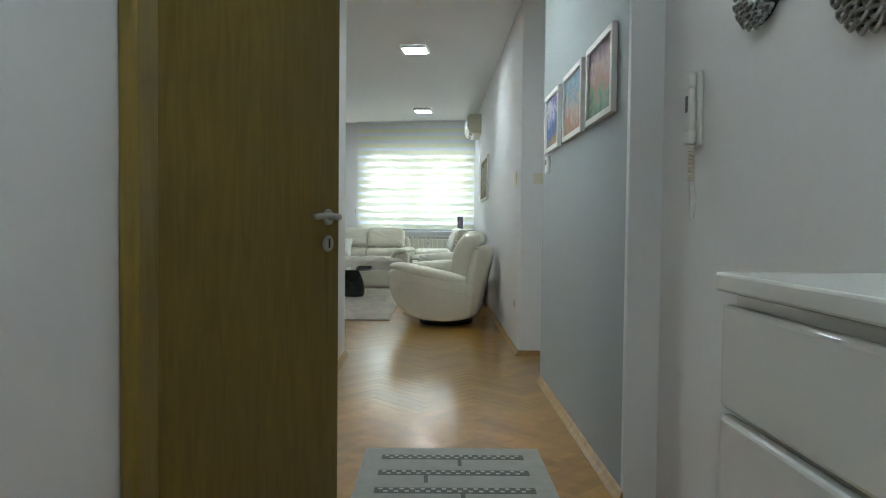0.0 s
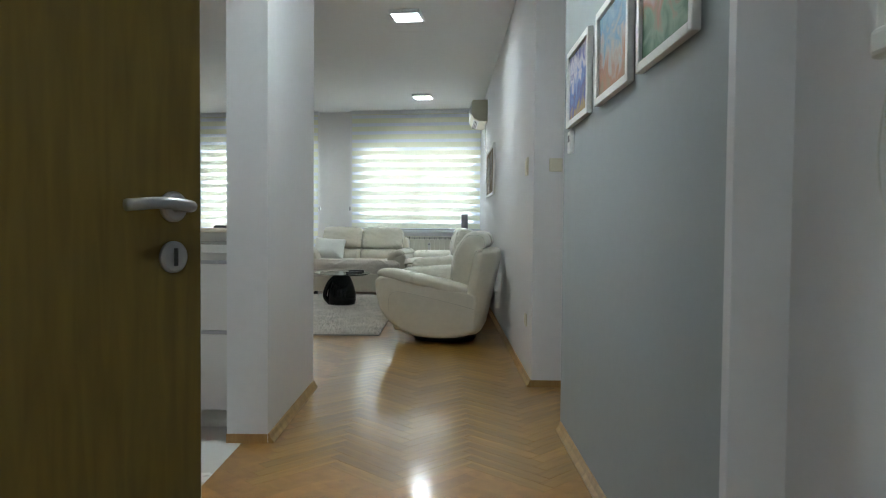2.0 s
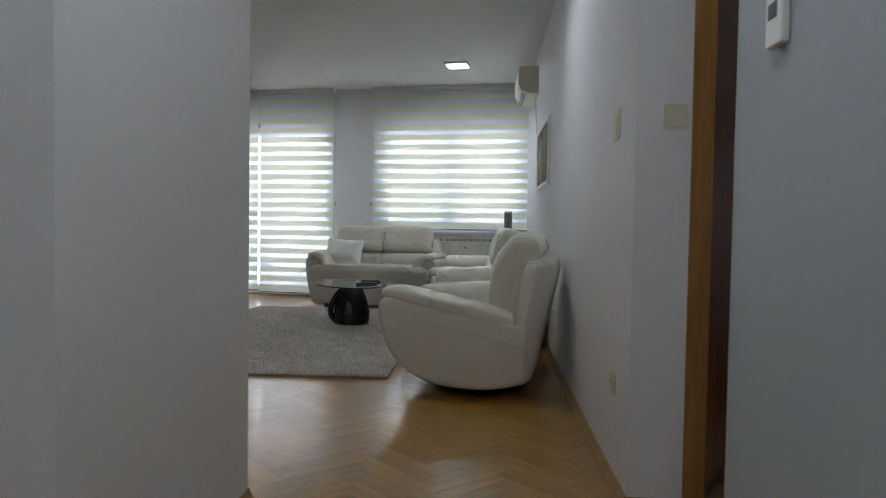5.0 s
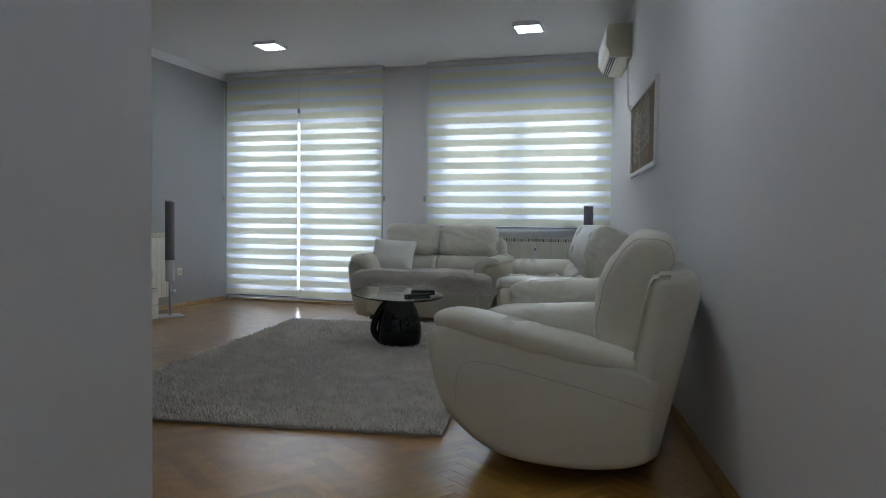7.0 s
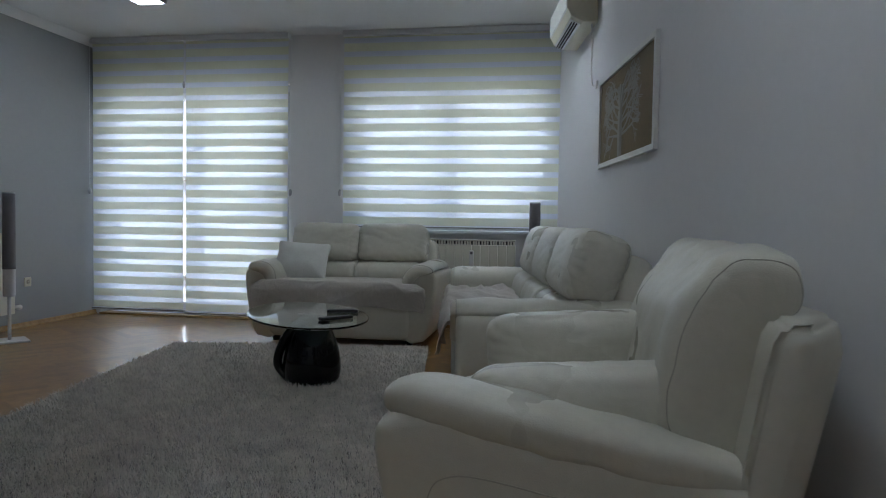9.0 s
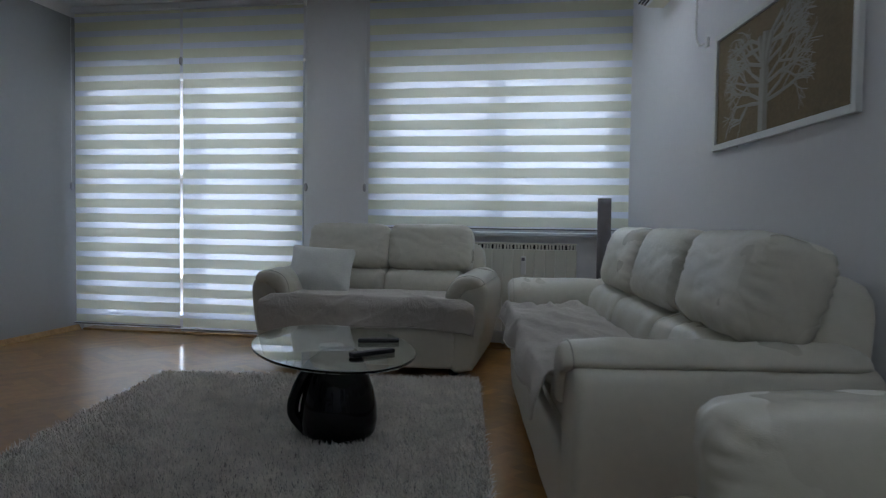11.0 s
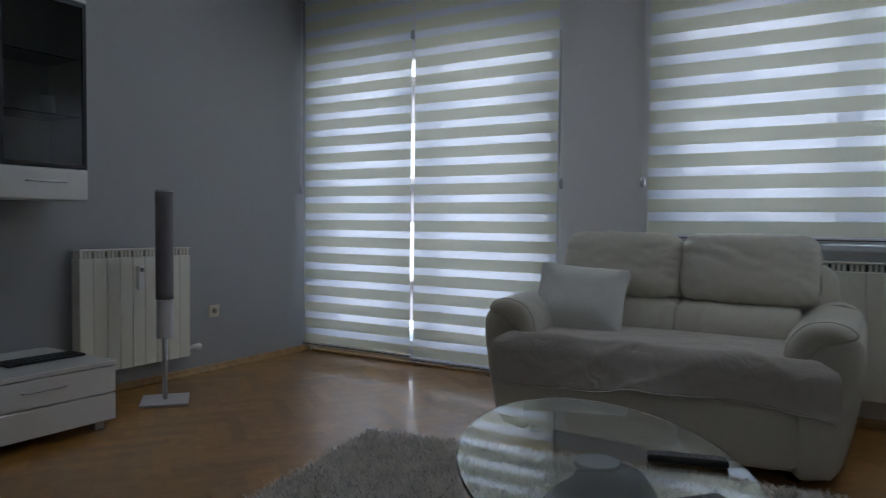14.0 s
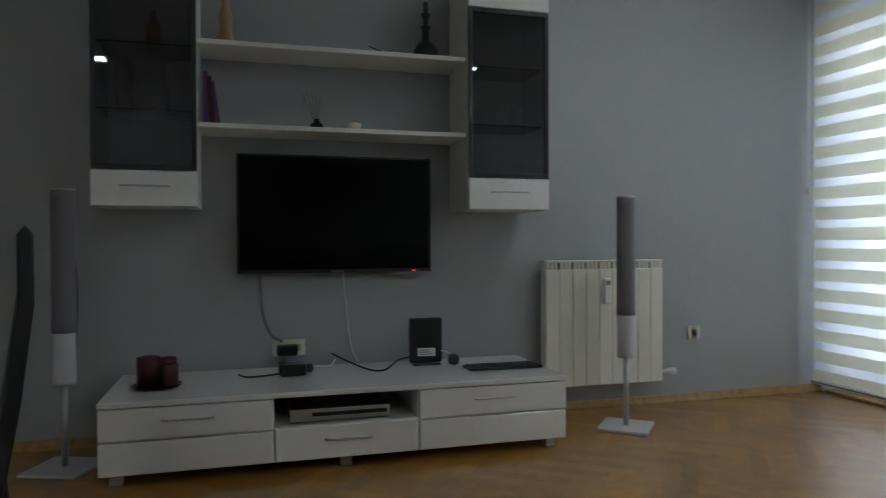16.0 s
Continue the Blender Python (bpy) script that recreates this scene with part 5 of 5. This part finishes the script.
def framed(m, w, h, f, art, label, material=M_PLASTIC, passe=0.0):
    """A picture hung on a wall; local x along the wall, y out of it."""
    p = thing("picture", m, label, "picture", "framed pictures")
    bm = bmesh.new()
    for s in (-1, 1):
        block(min(s * w / 2, s * (w / 2 - f)), max(s * w / 2, s * (w / 2 - f)), 0.001, 0.024, -h / 2, h / 2, 0.003, bm=bm)
        block(-w / 2 + f, w / 2 - f, 0.001, 0.024, min(s * h / 2, s * (h / 2 - f)), max(s * h / 2, s * (h / 2 - f)), 0.003, bm=bm)
    part("frame", bm, material, p, "white picture frame")
    if passe:
        part("mount", block(-w / 2 + f, w / 2 - f, 0.002, 0.010, -h / 2 + f, h / 2 - f), M_PASSE, p)
    art_ob = part("print", block(-w / 2 + f + passe, w / 2 - f - passe, 0.004, 0.012, -h / 2 + f + passe, h / 2 - f - passe), art, p)
    return p, art_ob


ART1 = painted("night_print", [(0.35, 0.22, 0.06), (0.06, 0.07, 0.25), (0.08, 0.16, 0.45), (0.55, 0.50, 0.55), (0.10, 0.10, 0.32)], 9, 1.0)
ART2 = painted("field_print", [(0.32, 0.24, 0.14), (0.42, 0.18, 0.10), (0.45, 0.40, 0.36), (0.16, 0.30, 0.45), (0.30, 0.42, 0.50)], 8, 5.0)
ART3 = painted("hill_print", [(0.07, 0.16, 0.08), (0.20, 0.30, 0.18), (0.40, 0.20, 0.12), (0.45, 0.32, 0.28), (0.18, 0.11, 0.15)], 7, 9.0)
for v, art, lab in ((-1.295, ART1, "blue night picture in a white frame"), (-1.905, ART2, "blue and orange field picture in a white frame"), (-2.47, ART3, "brown and green hill picture in a white frame")):
    framed(HALL @ pose(0.0335, v, 1.63, 0, 0, 90), 0.47, 0.345, 0.028, art, lab)

ART4 = surface("brown_canvas", (0.22, 0.165, 0.085), 0.8, vary=0.22, grain=60, bump=0.5, bump_scale=500)
pic, canvas = framed(HALL @ pose(-0.0005, 3.915, 1.635, 0, 0, 90), 1.25, 0.56, 0.03, ART4, "wide brown picture of a pale leafless tree in a white frame")
M_TREE = surface("pale_relief_paint", (0.38, 0.35, 0.29), 0.7)
rnd = random.Random(5)


def limb(bm, p, d, ln, r, level):
    """A painted relief branch that forks."""
    q = (p[0] + d[0] * ln, p[1] + d[1] * ln)
    merge(bm, tube([(p[0], 0.0125, p[1]), ((p[0] + q[0]) / 2 + rnd.uniform(-0.01, 0.01), 0.0125, (p[1] + q[1]) / 2), (q[0], 0.0125, q[1])], r, 5))
    if level:
        for s in range(3):
            an = math.atan2(d[1], d[0]) + rnd.uniform(-0.8, 0.8)
            e = (math.cos(an), math.sin(an))
            e2 = (q[0] + e[0] * ln * 0.75, q[1] + e[1] * ln * 0.75)
            if abs(e2[0]) < 0.58 and e2[1] < 0.235:
                limb(bm, q, e, ln * rnd.uniform(0.6, 0.85), r * 0.62, level - 1)


bm = bmesh.new()
limb(bm, (0.08, -0.25), (-0.02, 1.0), 0.26, 0.042, 0)
for a0, r0 in ((70, 0.020), (92, 0.028), (112, 0.022)):
    limb(bm, (0.075, -0.01), (math.cos(radians(a0)), math.sin(radians(a0))), 0.17, r0, 1)
for z0, fan in ((-0.13, (8, 30, 150, 172)), (-0.06, (15, 38, 142, 165)), (0.02, (20, 45, 135, 160)), (0.10, (5, 30, 150, 175))):
    for a0 in fan:
        limb(bm, (0.075, z0), (math.cos(radians(a0)), math.sin(radians(a0)) * 0.7), 0.16, 0.009, 3)
bmesh.ops.scale(bm, vec=(1.0, 0.25, 1.0), space=Matrix.Translation((0, -0.0125, 0)), verts=bm.verts)
part("painted_tree", bm, M_TREE, canvas, "pale tree in raised paint")

# ---- vestibule ----
dr = thing("shoe_cabinet", HALL @ pose(0.145, -4.45, 0, 0, 0, 180), "white gloss shoe cabinet with tilting fronts in the vestibule", "shoe cabinet")
part("carcass", block(0.0, 0.40, 0.012, 1.09, 0.05, 0.918, 0.003), M_GLOSSWHITE, dr)
part("top", block(-0.002, 0.425, 0.0, 1.10, 0.9225, 0.948, 0.004), M_GLOSSWHITE, dr, "white gloss top")
# near-black strip painting the shade under the overhanging top
part("gap_shade", block(0.01, 0.395, 0.02, 1.08, 0.9182, 0.9222), M_GAPSHADE, dr)
for z0, z1 in ((0.765, 0.905), (0.42, 0.757), (0.065, 0.412)):
    part("front", block(0.4005, 0.42, 0.012, 1.09, z0, z1, 0.008, 3), M_GLOSSWHITE, dr, "white gloss front")
part("plinth", block(0.02, 0.36, 0.03, 1.07, 0, 0.05), M_GLOSSWHITE, dr)

ic = thing("intercom", HALL @ pose(0.1495, -3.245, 1.375, 0, 0, 90), "white wall intercom handset with a coiled cord", "intercom")
part("cradle", block(-0.038, 0.038, 0, 0.018, -0.115, 0.115, 0.008, 3), M_PLASTIC, ic)
hs = part("handset", moved(block(-0.026, 0.026, 0.019, 0.040, -0.105, 0.105, 0.012, 3), -0.004), M_PLASTIC, ic)
for z in (-0.085, 0.085):
    part("earpiece", block(-0.034, 0.026, 0.0185, 0.046, z - 0.025, z + 0.025, 0.012, 3), M_PLASTIC, hs)
part("button", block(-0.012, 0.006, 0.0405, 0.043, -0.01, 0.04, 0.002), M_SPKGREY, ic)
coil = [(0.01 * math.cos(i * 1.1) - 0.02, 0.03 + 0.01 * math.sin(i * 1.1), -0.112 - i * 0.0014) for i in range(80)]
part("coiled_cord", tube(coil, 0.0022, 5), M_IVORY, ic, "", True)
part("line_cord", tube(curve_points([(-0.02, 0.02, -0.22), (-0.01, 0.01, -0.30), (0.03, 0.006, -0.34), (0.055, 0.006, -0.25), (0.03, 0.006, -0.115)], 8), 0.0022, 5), M_PLASTIC, ic, "", True)


def ornament(v, z, dia, label):
    """A round pierced frame of small rings about a mirror."""
    o = thing("wall_ornament", HALL @ pose(0.149, v, z, 0, 0, 90), label, "wall ornament", "round wall ornaments")
    bm = bmesh.new()
    for ring, n in ((0.30, 14), (0.385, 18), (0.465, 22)):
        for i in range(n):
            a0 = 2 * math.pi * (i + 0.5 * (ring > 0.35)) / n
            c = Vector((ring * dia * math.cos(a0), 0.016, ring * dia * math.sin(a0)))
            rr = dia * 0.048
            pts = [c + Vector((rr * math.cos(t), 0.004 * math.sin(2 * t), rr * 0.8 * math.sin(t))) for t in np.linspace(0, 2 * math.pi, 9)]
            merge(bm, tube(pts, 0.0052, 5))
    part("pierced_frame", bm, M_SILVER, o, "antique silver pierced frame", True)
    part("back_ring", moved(lathe([(dia * 0.27, 0.001), (dia * 0.47, 0.001), (dia * 0.47, 0.006), (dia * 0.27, 0.010)], 32), 0, 0, 0, -90), M_BLACK, o)
    part("mirror", moved(lathe([(dia * 0.255, 0.0105), (dia * 0.255, 0.013)], 32), 0, 0, 0, -90), M_MIRROR, o, "small round mirror")


ornament(-3.65, 1.645, 0.27, "round antique silver ornament with a small mirror")
ornament(-4.13, 1.52, 0.30, "larger round antique silver ornament with a small mirror")

mat = thing("door_mat", HALL @ pose(-0.578, -2.90, 0), "grey woven floor mat with a dotted pattern", "mat")
part("field", block(-0.385, 0.385, -0.60, 0.60, 0.001, 0.010, 0.003), M_MAT, mat)
bm2 = bmesh.new()
for r in range(6):
    y0 = 0.50 - r * 0.19
    part("dark_band", block(-0.305, 0.305, y0 - 0.055, y0, 0.0101, 0.0115), M_MATDARK, mat, "dark woven band")
    for i in range(15):
        for j in range(2):
            x = -0.29 + i * 0.04 + 0.02 * j
            if x < 0.285:
                block(x, x + 0.016, y0 - 0.020 - j * 0.024, y0 - 0.007 - j * 0.024, 0.0116, 0.0125, bm=bm2)
    xx = 0.02 if r % 2 == 0 else -0.12
    part("dark_bar", block(xx, xx + 0.016, y0 - 0.135, y0 - 0.055, 0.0101, 0.0115), M_MATDARK, mat)
tagged(part("dot_weave", bm2, M_MATLIGHT, mat), "light woven dots", kind="stuff")

# ---- dining corner and kitchen ----
dt = thing("dining_table", HALL @ pose(-2.43, 1.76, 0, 0, 0, 180), "white dining table with square legs", "dining table")
part("tabletop", block(0, 1.40, 0, 0.85, 0.715, 0.745, 0.003), M_GLOSSWHITE, dt)
bm = bmesh.new()
block(0.10, 1.30, 0.025, 0.045, 0.63, 0.7145, bm=bm), block(0.10, 1.30, 0.805, 0.825, 0.63, 0.7145, bm=bm)
block(0.025, 0.045, 0.10, 0.75, 0.63, 0.7145, bm=bm), block(1.355, 1.375, 0.10, 0.75, 0.63, 0.7145, bm=bm)
part("apron", bm, M_MATWHITE, dt)
for x in (0.015, 1.30):
    for y in (0.015, 0.75):
        part("leg", block(x, x + 0.085, y, y + 0.085, 0, 0.7145, 0.003), M_MATWHITE, dt)


def dining_chair(m, label):
    """A tall black upholstered chair with a gently curved back; local y forward."""
    c = thing("dining_chair", m, label, "chair", "black dining chairs")
    part("seat", moved(cushion(0.43, 0.43, 0.07, 5, 10, 0.2, 0.002), 0, 0.22, 0.455), M_BLACKLEATHER, c, "", True)
    back = [(0.035, 0.40), (0.0, 0.60), (-0.03, 0.82), (-0.03, 0.97), (-0.045, 0.99), (-0.062, 0.97), (-0.062, 0.82), (-0.035, 0.60), (0.0, 0.40)]
    bm = prism([(y, z) for y, z in back], -0.21, 0.21, 0.006, 2, axis="y")
    part("backrest", moved(bm, 0, 0, 0, 0, 0, 90), M_BLACKLEATHER, c)
    for x in (-0.19, 0.19):
        part("leg", tube([(x, 0.40, 0.43), (x, 0.41, 0.0)], 0.014, 8), M_BLACK, c)
        part("leg", tube(curve_points([(x, 0.02, 0.45), (x, 0.0, 0.25), (x, -0.06, 0.0)], 6), 0.014, 8), M_BLACK, c)
    return c


dining_chair(HALL @ pose(-2.47, 1.55, 0, 0, 0, 124.5), "tall black upholstered chair at the end of the white table")
dining_chair(HALL @ pose(-3.56, 2.84, 0, 0, 0, 187), "tall black upholstered chair pulled back from the white table")

kc = thing("kitchen_counter", HALL @ pose(LU - 0.19, -0.955, 0, 0, 0, 180), "white kitchen counter with drawers and a raised ledge", "kitchen counter")
part("carcass", block(0.002, 0.285, -0.555, -0.002, 0.10, 0.862, 0.002), M_MATWHITE, kc)
for z0, z1 in ((0.10, 0.47), (0.49, 0.81)):
    fr = part("drawer_front", block(0.003, 0.284, -0.0015, 0.018, z0, z1, 0.003), M_GLOSSWHITE, kc, "white gloss drawer front")
    part("grip_rail", block(0.003, 0.284, -0.001, 0.012, z1 + 0.001, z1 + 0.017), M_ALU, fr, "grey grip rail")
part("plinth", block(0.002, 0.284, -0.5, -0.05, 0, 0.099), M_MATWHITE, kc)
part("worktop", block(0.002, 1.3, -0.60, 0.03, 0.8625, 0.905, 0.004), M_GLOSSWHITE, kc, "white gloss worktop")
part("ledge_panel", block(0.002, 1.3, -0.64, -0.601, 0.0, 0.955, 0.003), M_MATWHITE, kc)
part("ledge", block(0.002, 1.3, -0.80, -0.52, 0.9555, 0.98, 0.004), M_CREAM, kc, "cream raised ledge")
part("end_panel", block(1.262, 1.298, -0.6, 0.0, 0, 0.862), M_MATWHITE, kc)
st = thing("bar_stool", HALL @ pose(LU - 0.62, -1.05, 0), "red lacquered stool under the kitchen counter", "stool")
part("seat", moved(cushion(0.33, 0.33, 0.06, 6, 10), 0, 0, 0.53), M_RED, st, "", True)
part("column", lathe([(0.16, 0.001), (0.17, 0.02), (0.15, 0.10), (0.155, 0.505)], 20), M_RED, st, "", True)
bw = part("bowl", lathe([(0.02, 0.0005), (0.05, 0.02), (0.06, 0.055), (0.055, 0.055), (0.03, 0.01)], 20), M_CREAM, None, "", True)
bw.matrix_basis = HALL @ pose(LU - 0.30, -0.27, 0.98)
tagged(bw, "small cream ceramic bowl on the kitchen ledge", "bowl")
jr = part("jar", lathe([(0.03, 0.0005), (0.033, 0.05), (0.02, 0.065), (0.02, 0.075)], 18), M_PLASTIC, None, "", True)
jr.matrix_basis = HALL @ pose(LU - 0.22, -0.24, 0.98)
tagged(jr, "small white jar on the kitchen ledge", "jar")


def pendant(m, label, r, drop, lit=M_AMBER):
    p = thing("pendant_lamp", m, label, "pendant lamp", "amber pendant lamps")
    part("cord", tube([(0, 0, -0.001), (0, 0, -drop)], 0.003, 6), M_BLACK, p)
    part("rose", lathe([(0.05, -0.03), (0.05, -0.001)], 18), M_ALU, p)
    part("shade", moved(lathe([(r * 0.35, r * 1.0), (r * 0.85, r * 0.6), (r, 0), (r * 0.85, -r * 0.65), (r * 0.4, -r * 1.05)], 24), 0, 0, -drop - r), lit, p, "ribbed amber shade", True)
    for i in range(12):
        a0 = 2 * math.pi * i / 12
        pts = [(rr * r * 1.01 * math.cos(a0), rr * r * 1.01 * math.sin(a0), -drop - r + zz * r) for rr, zz in ((0.36, 1.0), (0.86, 0.6), (1.0, 0), (0.86, -0.65), (0.4, -1.05))]
        part("rib", tube(pts, 0.003, 5), M_TAN, p)


pendant(HALL @ pose(-2.06, -0.50, CEIL), "amber glass pendant lamp over the kitchen counter, lit", 0.068, 0.90)
pendant(HALL @ pose(1.40, 2.25, CEIL), "orange woven pendant lamp in the bedroom", 0.13, 0.74, M_ORANGESHADE)

# ---- bedroom seen through the half-open door ----
bed = thing("bed", HALL @ pose(2.55, 2.9, 0), "low bed with pale bedding", "bed")
part("frame", block(-1.0, 1.0, -0.8, 0.9, 0.001, 0.25, 0.02), M_REDDOOR, bed)
part("mattress", moved(cushion(1.9, 1.6, 0.24, 8, 12), 0, 0.05, 0.37), M_PILLOW, bed, "", True)
cv = bmesh.new()
nn = 60
lo = [cv.verts.new((-0.9 + 3.1 * i / nn, 0.05 * math.sin(i * 0.9), 0.02)) for i in range(nn + 1)]
hi = [cv.verts.new((-0.9 + 3.1 * i / nn, 0.04 * math.sin(i * 0.9 + 0.2), 2.6)) for i in range(nn + 1)]
for i in range(nn):
    cv.faces.new((lo[i], lo[i + 1], hi[i + 1], hi[i]))
bmesh.ops.solidify(cv, geom=cv.faces[:], thickness=0.003)
cv = part("curtain", cv, M_CURTAIN, None, "", True)
cv.matrix_basis = HALL @ pose(1.2, 4.2, 0)
tagged(cv, "white curtain hanging in the bedroom", "curtain")

# ---- outside ----
fac = thing("apartment_building", pose(-3.0, 24.0, -9.0), "pale rendered apartment building across the street", "building")
bm = bmesh.new()
for i in range(12):
    block(-24 + i * 4.0, -22.2 + i * 4.0, 0, 1, 0, 19, bm=bm)
for f in range(7):
    block(-24, 24, 0.002, 0.998, f * 3.0 - 0.7 if f else 0, f * 3.0 + 0.9, bm=bm)
part("wall", bm, M_FACADE, fac)
part("roof", block(-24.4, 24.4, -0.4, 9, 19.0, 19.4), M_FACADE2, fac)
part("back_wall", block(-24, 24, 1.6, 1.8, 0, 19), M_FACADE2, fac)
for f in range(1, 6):
    for i in range(12):
        x0 = -22.2 + i * 4.0
        w = part("window", block(x0, x0 + 2.2, 0.5, 0.56, f * 3.0 + 0.9, f * 3.0 + 2.3, 0.0), M_PVC, fac)
        part("pane", block(x0 + 0.15, x0 + 1.02, 0.49, 0.499, f * 3.0 + 1.02, f * 3.0 + 2.18), M_SPKGREY, w)
        part("pane", block(x0 + 1.18, x0 + 2.05, 0.49, 0.499, f * 3.0 + 1.02, f * 3.0 + 2.18), M_SPKGREY, w)
bal = block(-5.2, -1.9, YW + 0.29, YW + 1.4, -0.15, -0.02)
structure("balcony_slab", bal, M_FACADE2, "concrete balcony slab outside the door", "balcony")

# ---- parquet, laid in herringbone ----
PW, PL = 0.068, 0.408
plank_me = bpy.data.meshes.new("plank")
_b = block(-PL / 2 + 0.0006, PL / 2 - 0.0006, -PW / 2 + 0.0006, PW / 2 - 0.0006, -0.004, 0, 0.0)
_b.to_mesh(plank_me)
_b.free()
plank_me.materials.append(M_PARQUET)
floor_ob = bpy.data.objects["floor"]
far_v, far_f = [], []
# no block lies quite level
lay = random.Random(12)
count = 0
quarter = pose(0, 0, 0, 0, 0, 45)
for i in range(-104, 72):
    for j in range(-9, 10):
        for turned in (0, 1):
            # one pair of blocks makes an L; rows of pairs make the zigzag
            bx, by = i * PW + j * PL, i * PW - j * PL
            if turned:
                cxp, cyp, rot = bx + PW / 2, by + PW + PL / 2, 90
            else:
                cxp, cyp, rot = bx + PL / 2, by + PW / 2, 0
            m = HALL @ pose(-0.7, 1.5, 0) @ quarter @ pose(cxp, cyp, 0, 0, 0, rot)
            p = m.translation
            q = HALL.inverted() @ p
            inside = (-4.75 < p.x and p.y < 11.02 and q.x < 0.2 and q.y > -0.3) or (-1.75 < q.x < 0.35 and -7.4 < q.y <= -0.3 and not (q.x < LU - 0.10 and -2.4 < q.y)) or (0.1 < q.x < 3.6 and -0.9 < q.y < 4.4)
            if not inside:
                continue
            if -1.4 < q.x < 0.05 and -1.6 < q.y < 1.7 and count < 295:
                ob = new("plank", plank_me)
                ob.parent = floor_ob
                ob.matrix_basis = m @ pose(0, 0, 0, lay.gauss(0, 0.12), lay.gauss(0, 0.035), 0)
                count += 1
            else:
                k = len(far_v)
                tx, ty = lay.gauss(0, 0.0006), lay.gauss(0, 0.0022)
                for sx, sy in ((-1, -1), (1, -1), (1, 1), (-1, 1)):
                    far_v.append(m @ Vector((sx * PL / 2, sy * PW / 2, tx * sx * PL / 2 + ty * sy * PW / 2)))
                far_f.append((k, k + 1, k + 2, k + 3))
me = bpy.data.meshes.new("parquet")
me.from_pydata([tuple(v) for v in far_v], [], far_f)
me.materials.append(M_PARQUET2)
pq = new("parquet", me)
pq.parent = floor_ob
tagged(pq, "honey oak herringbone parquet", kind="stuff")
kt = hall_prism([(-5.0, -2.45), (-5.0, -0.32), (LU - 0.12, -0.32), (LU - 0.12, -2.45)], -0.005, 0.001)
structure("floor_kitchen", kt, M_TILE, "white tiled kitchen floor", "floor")
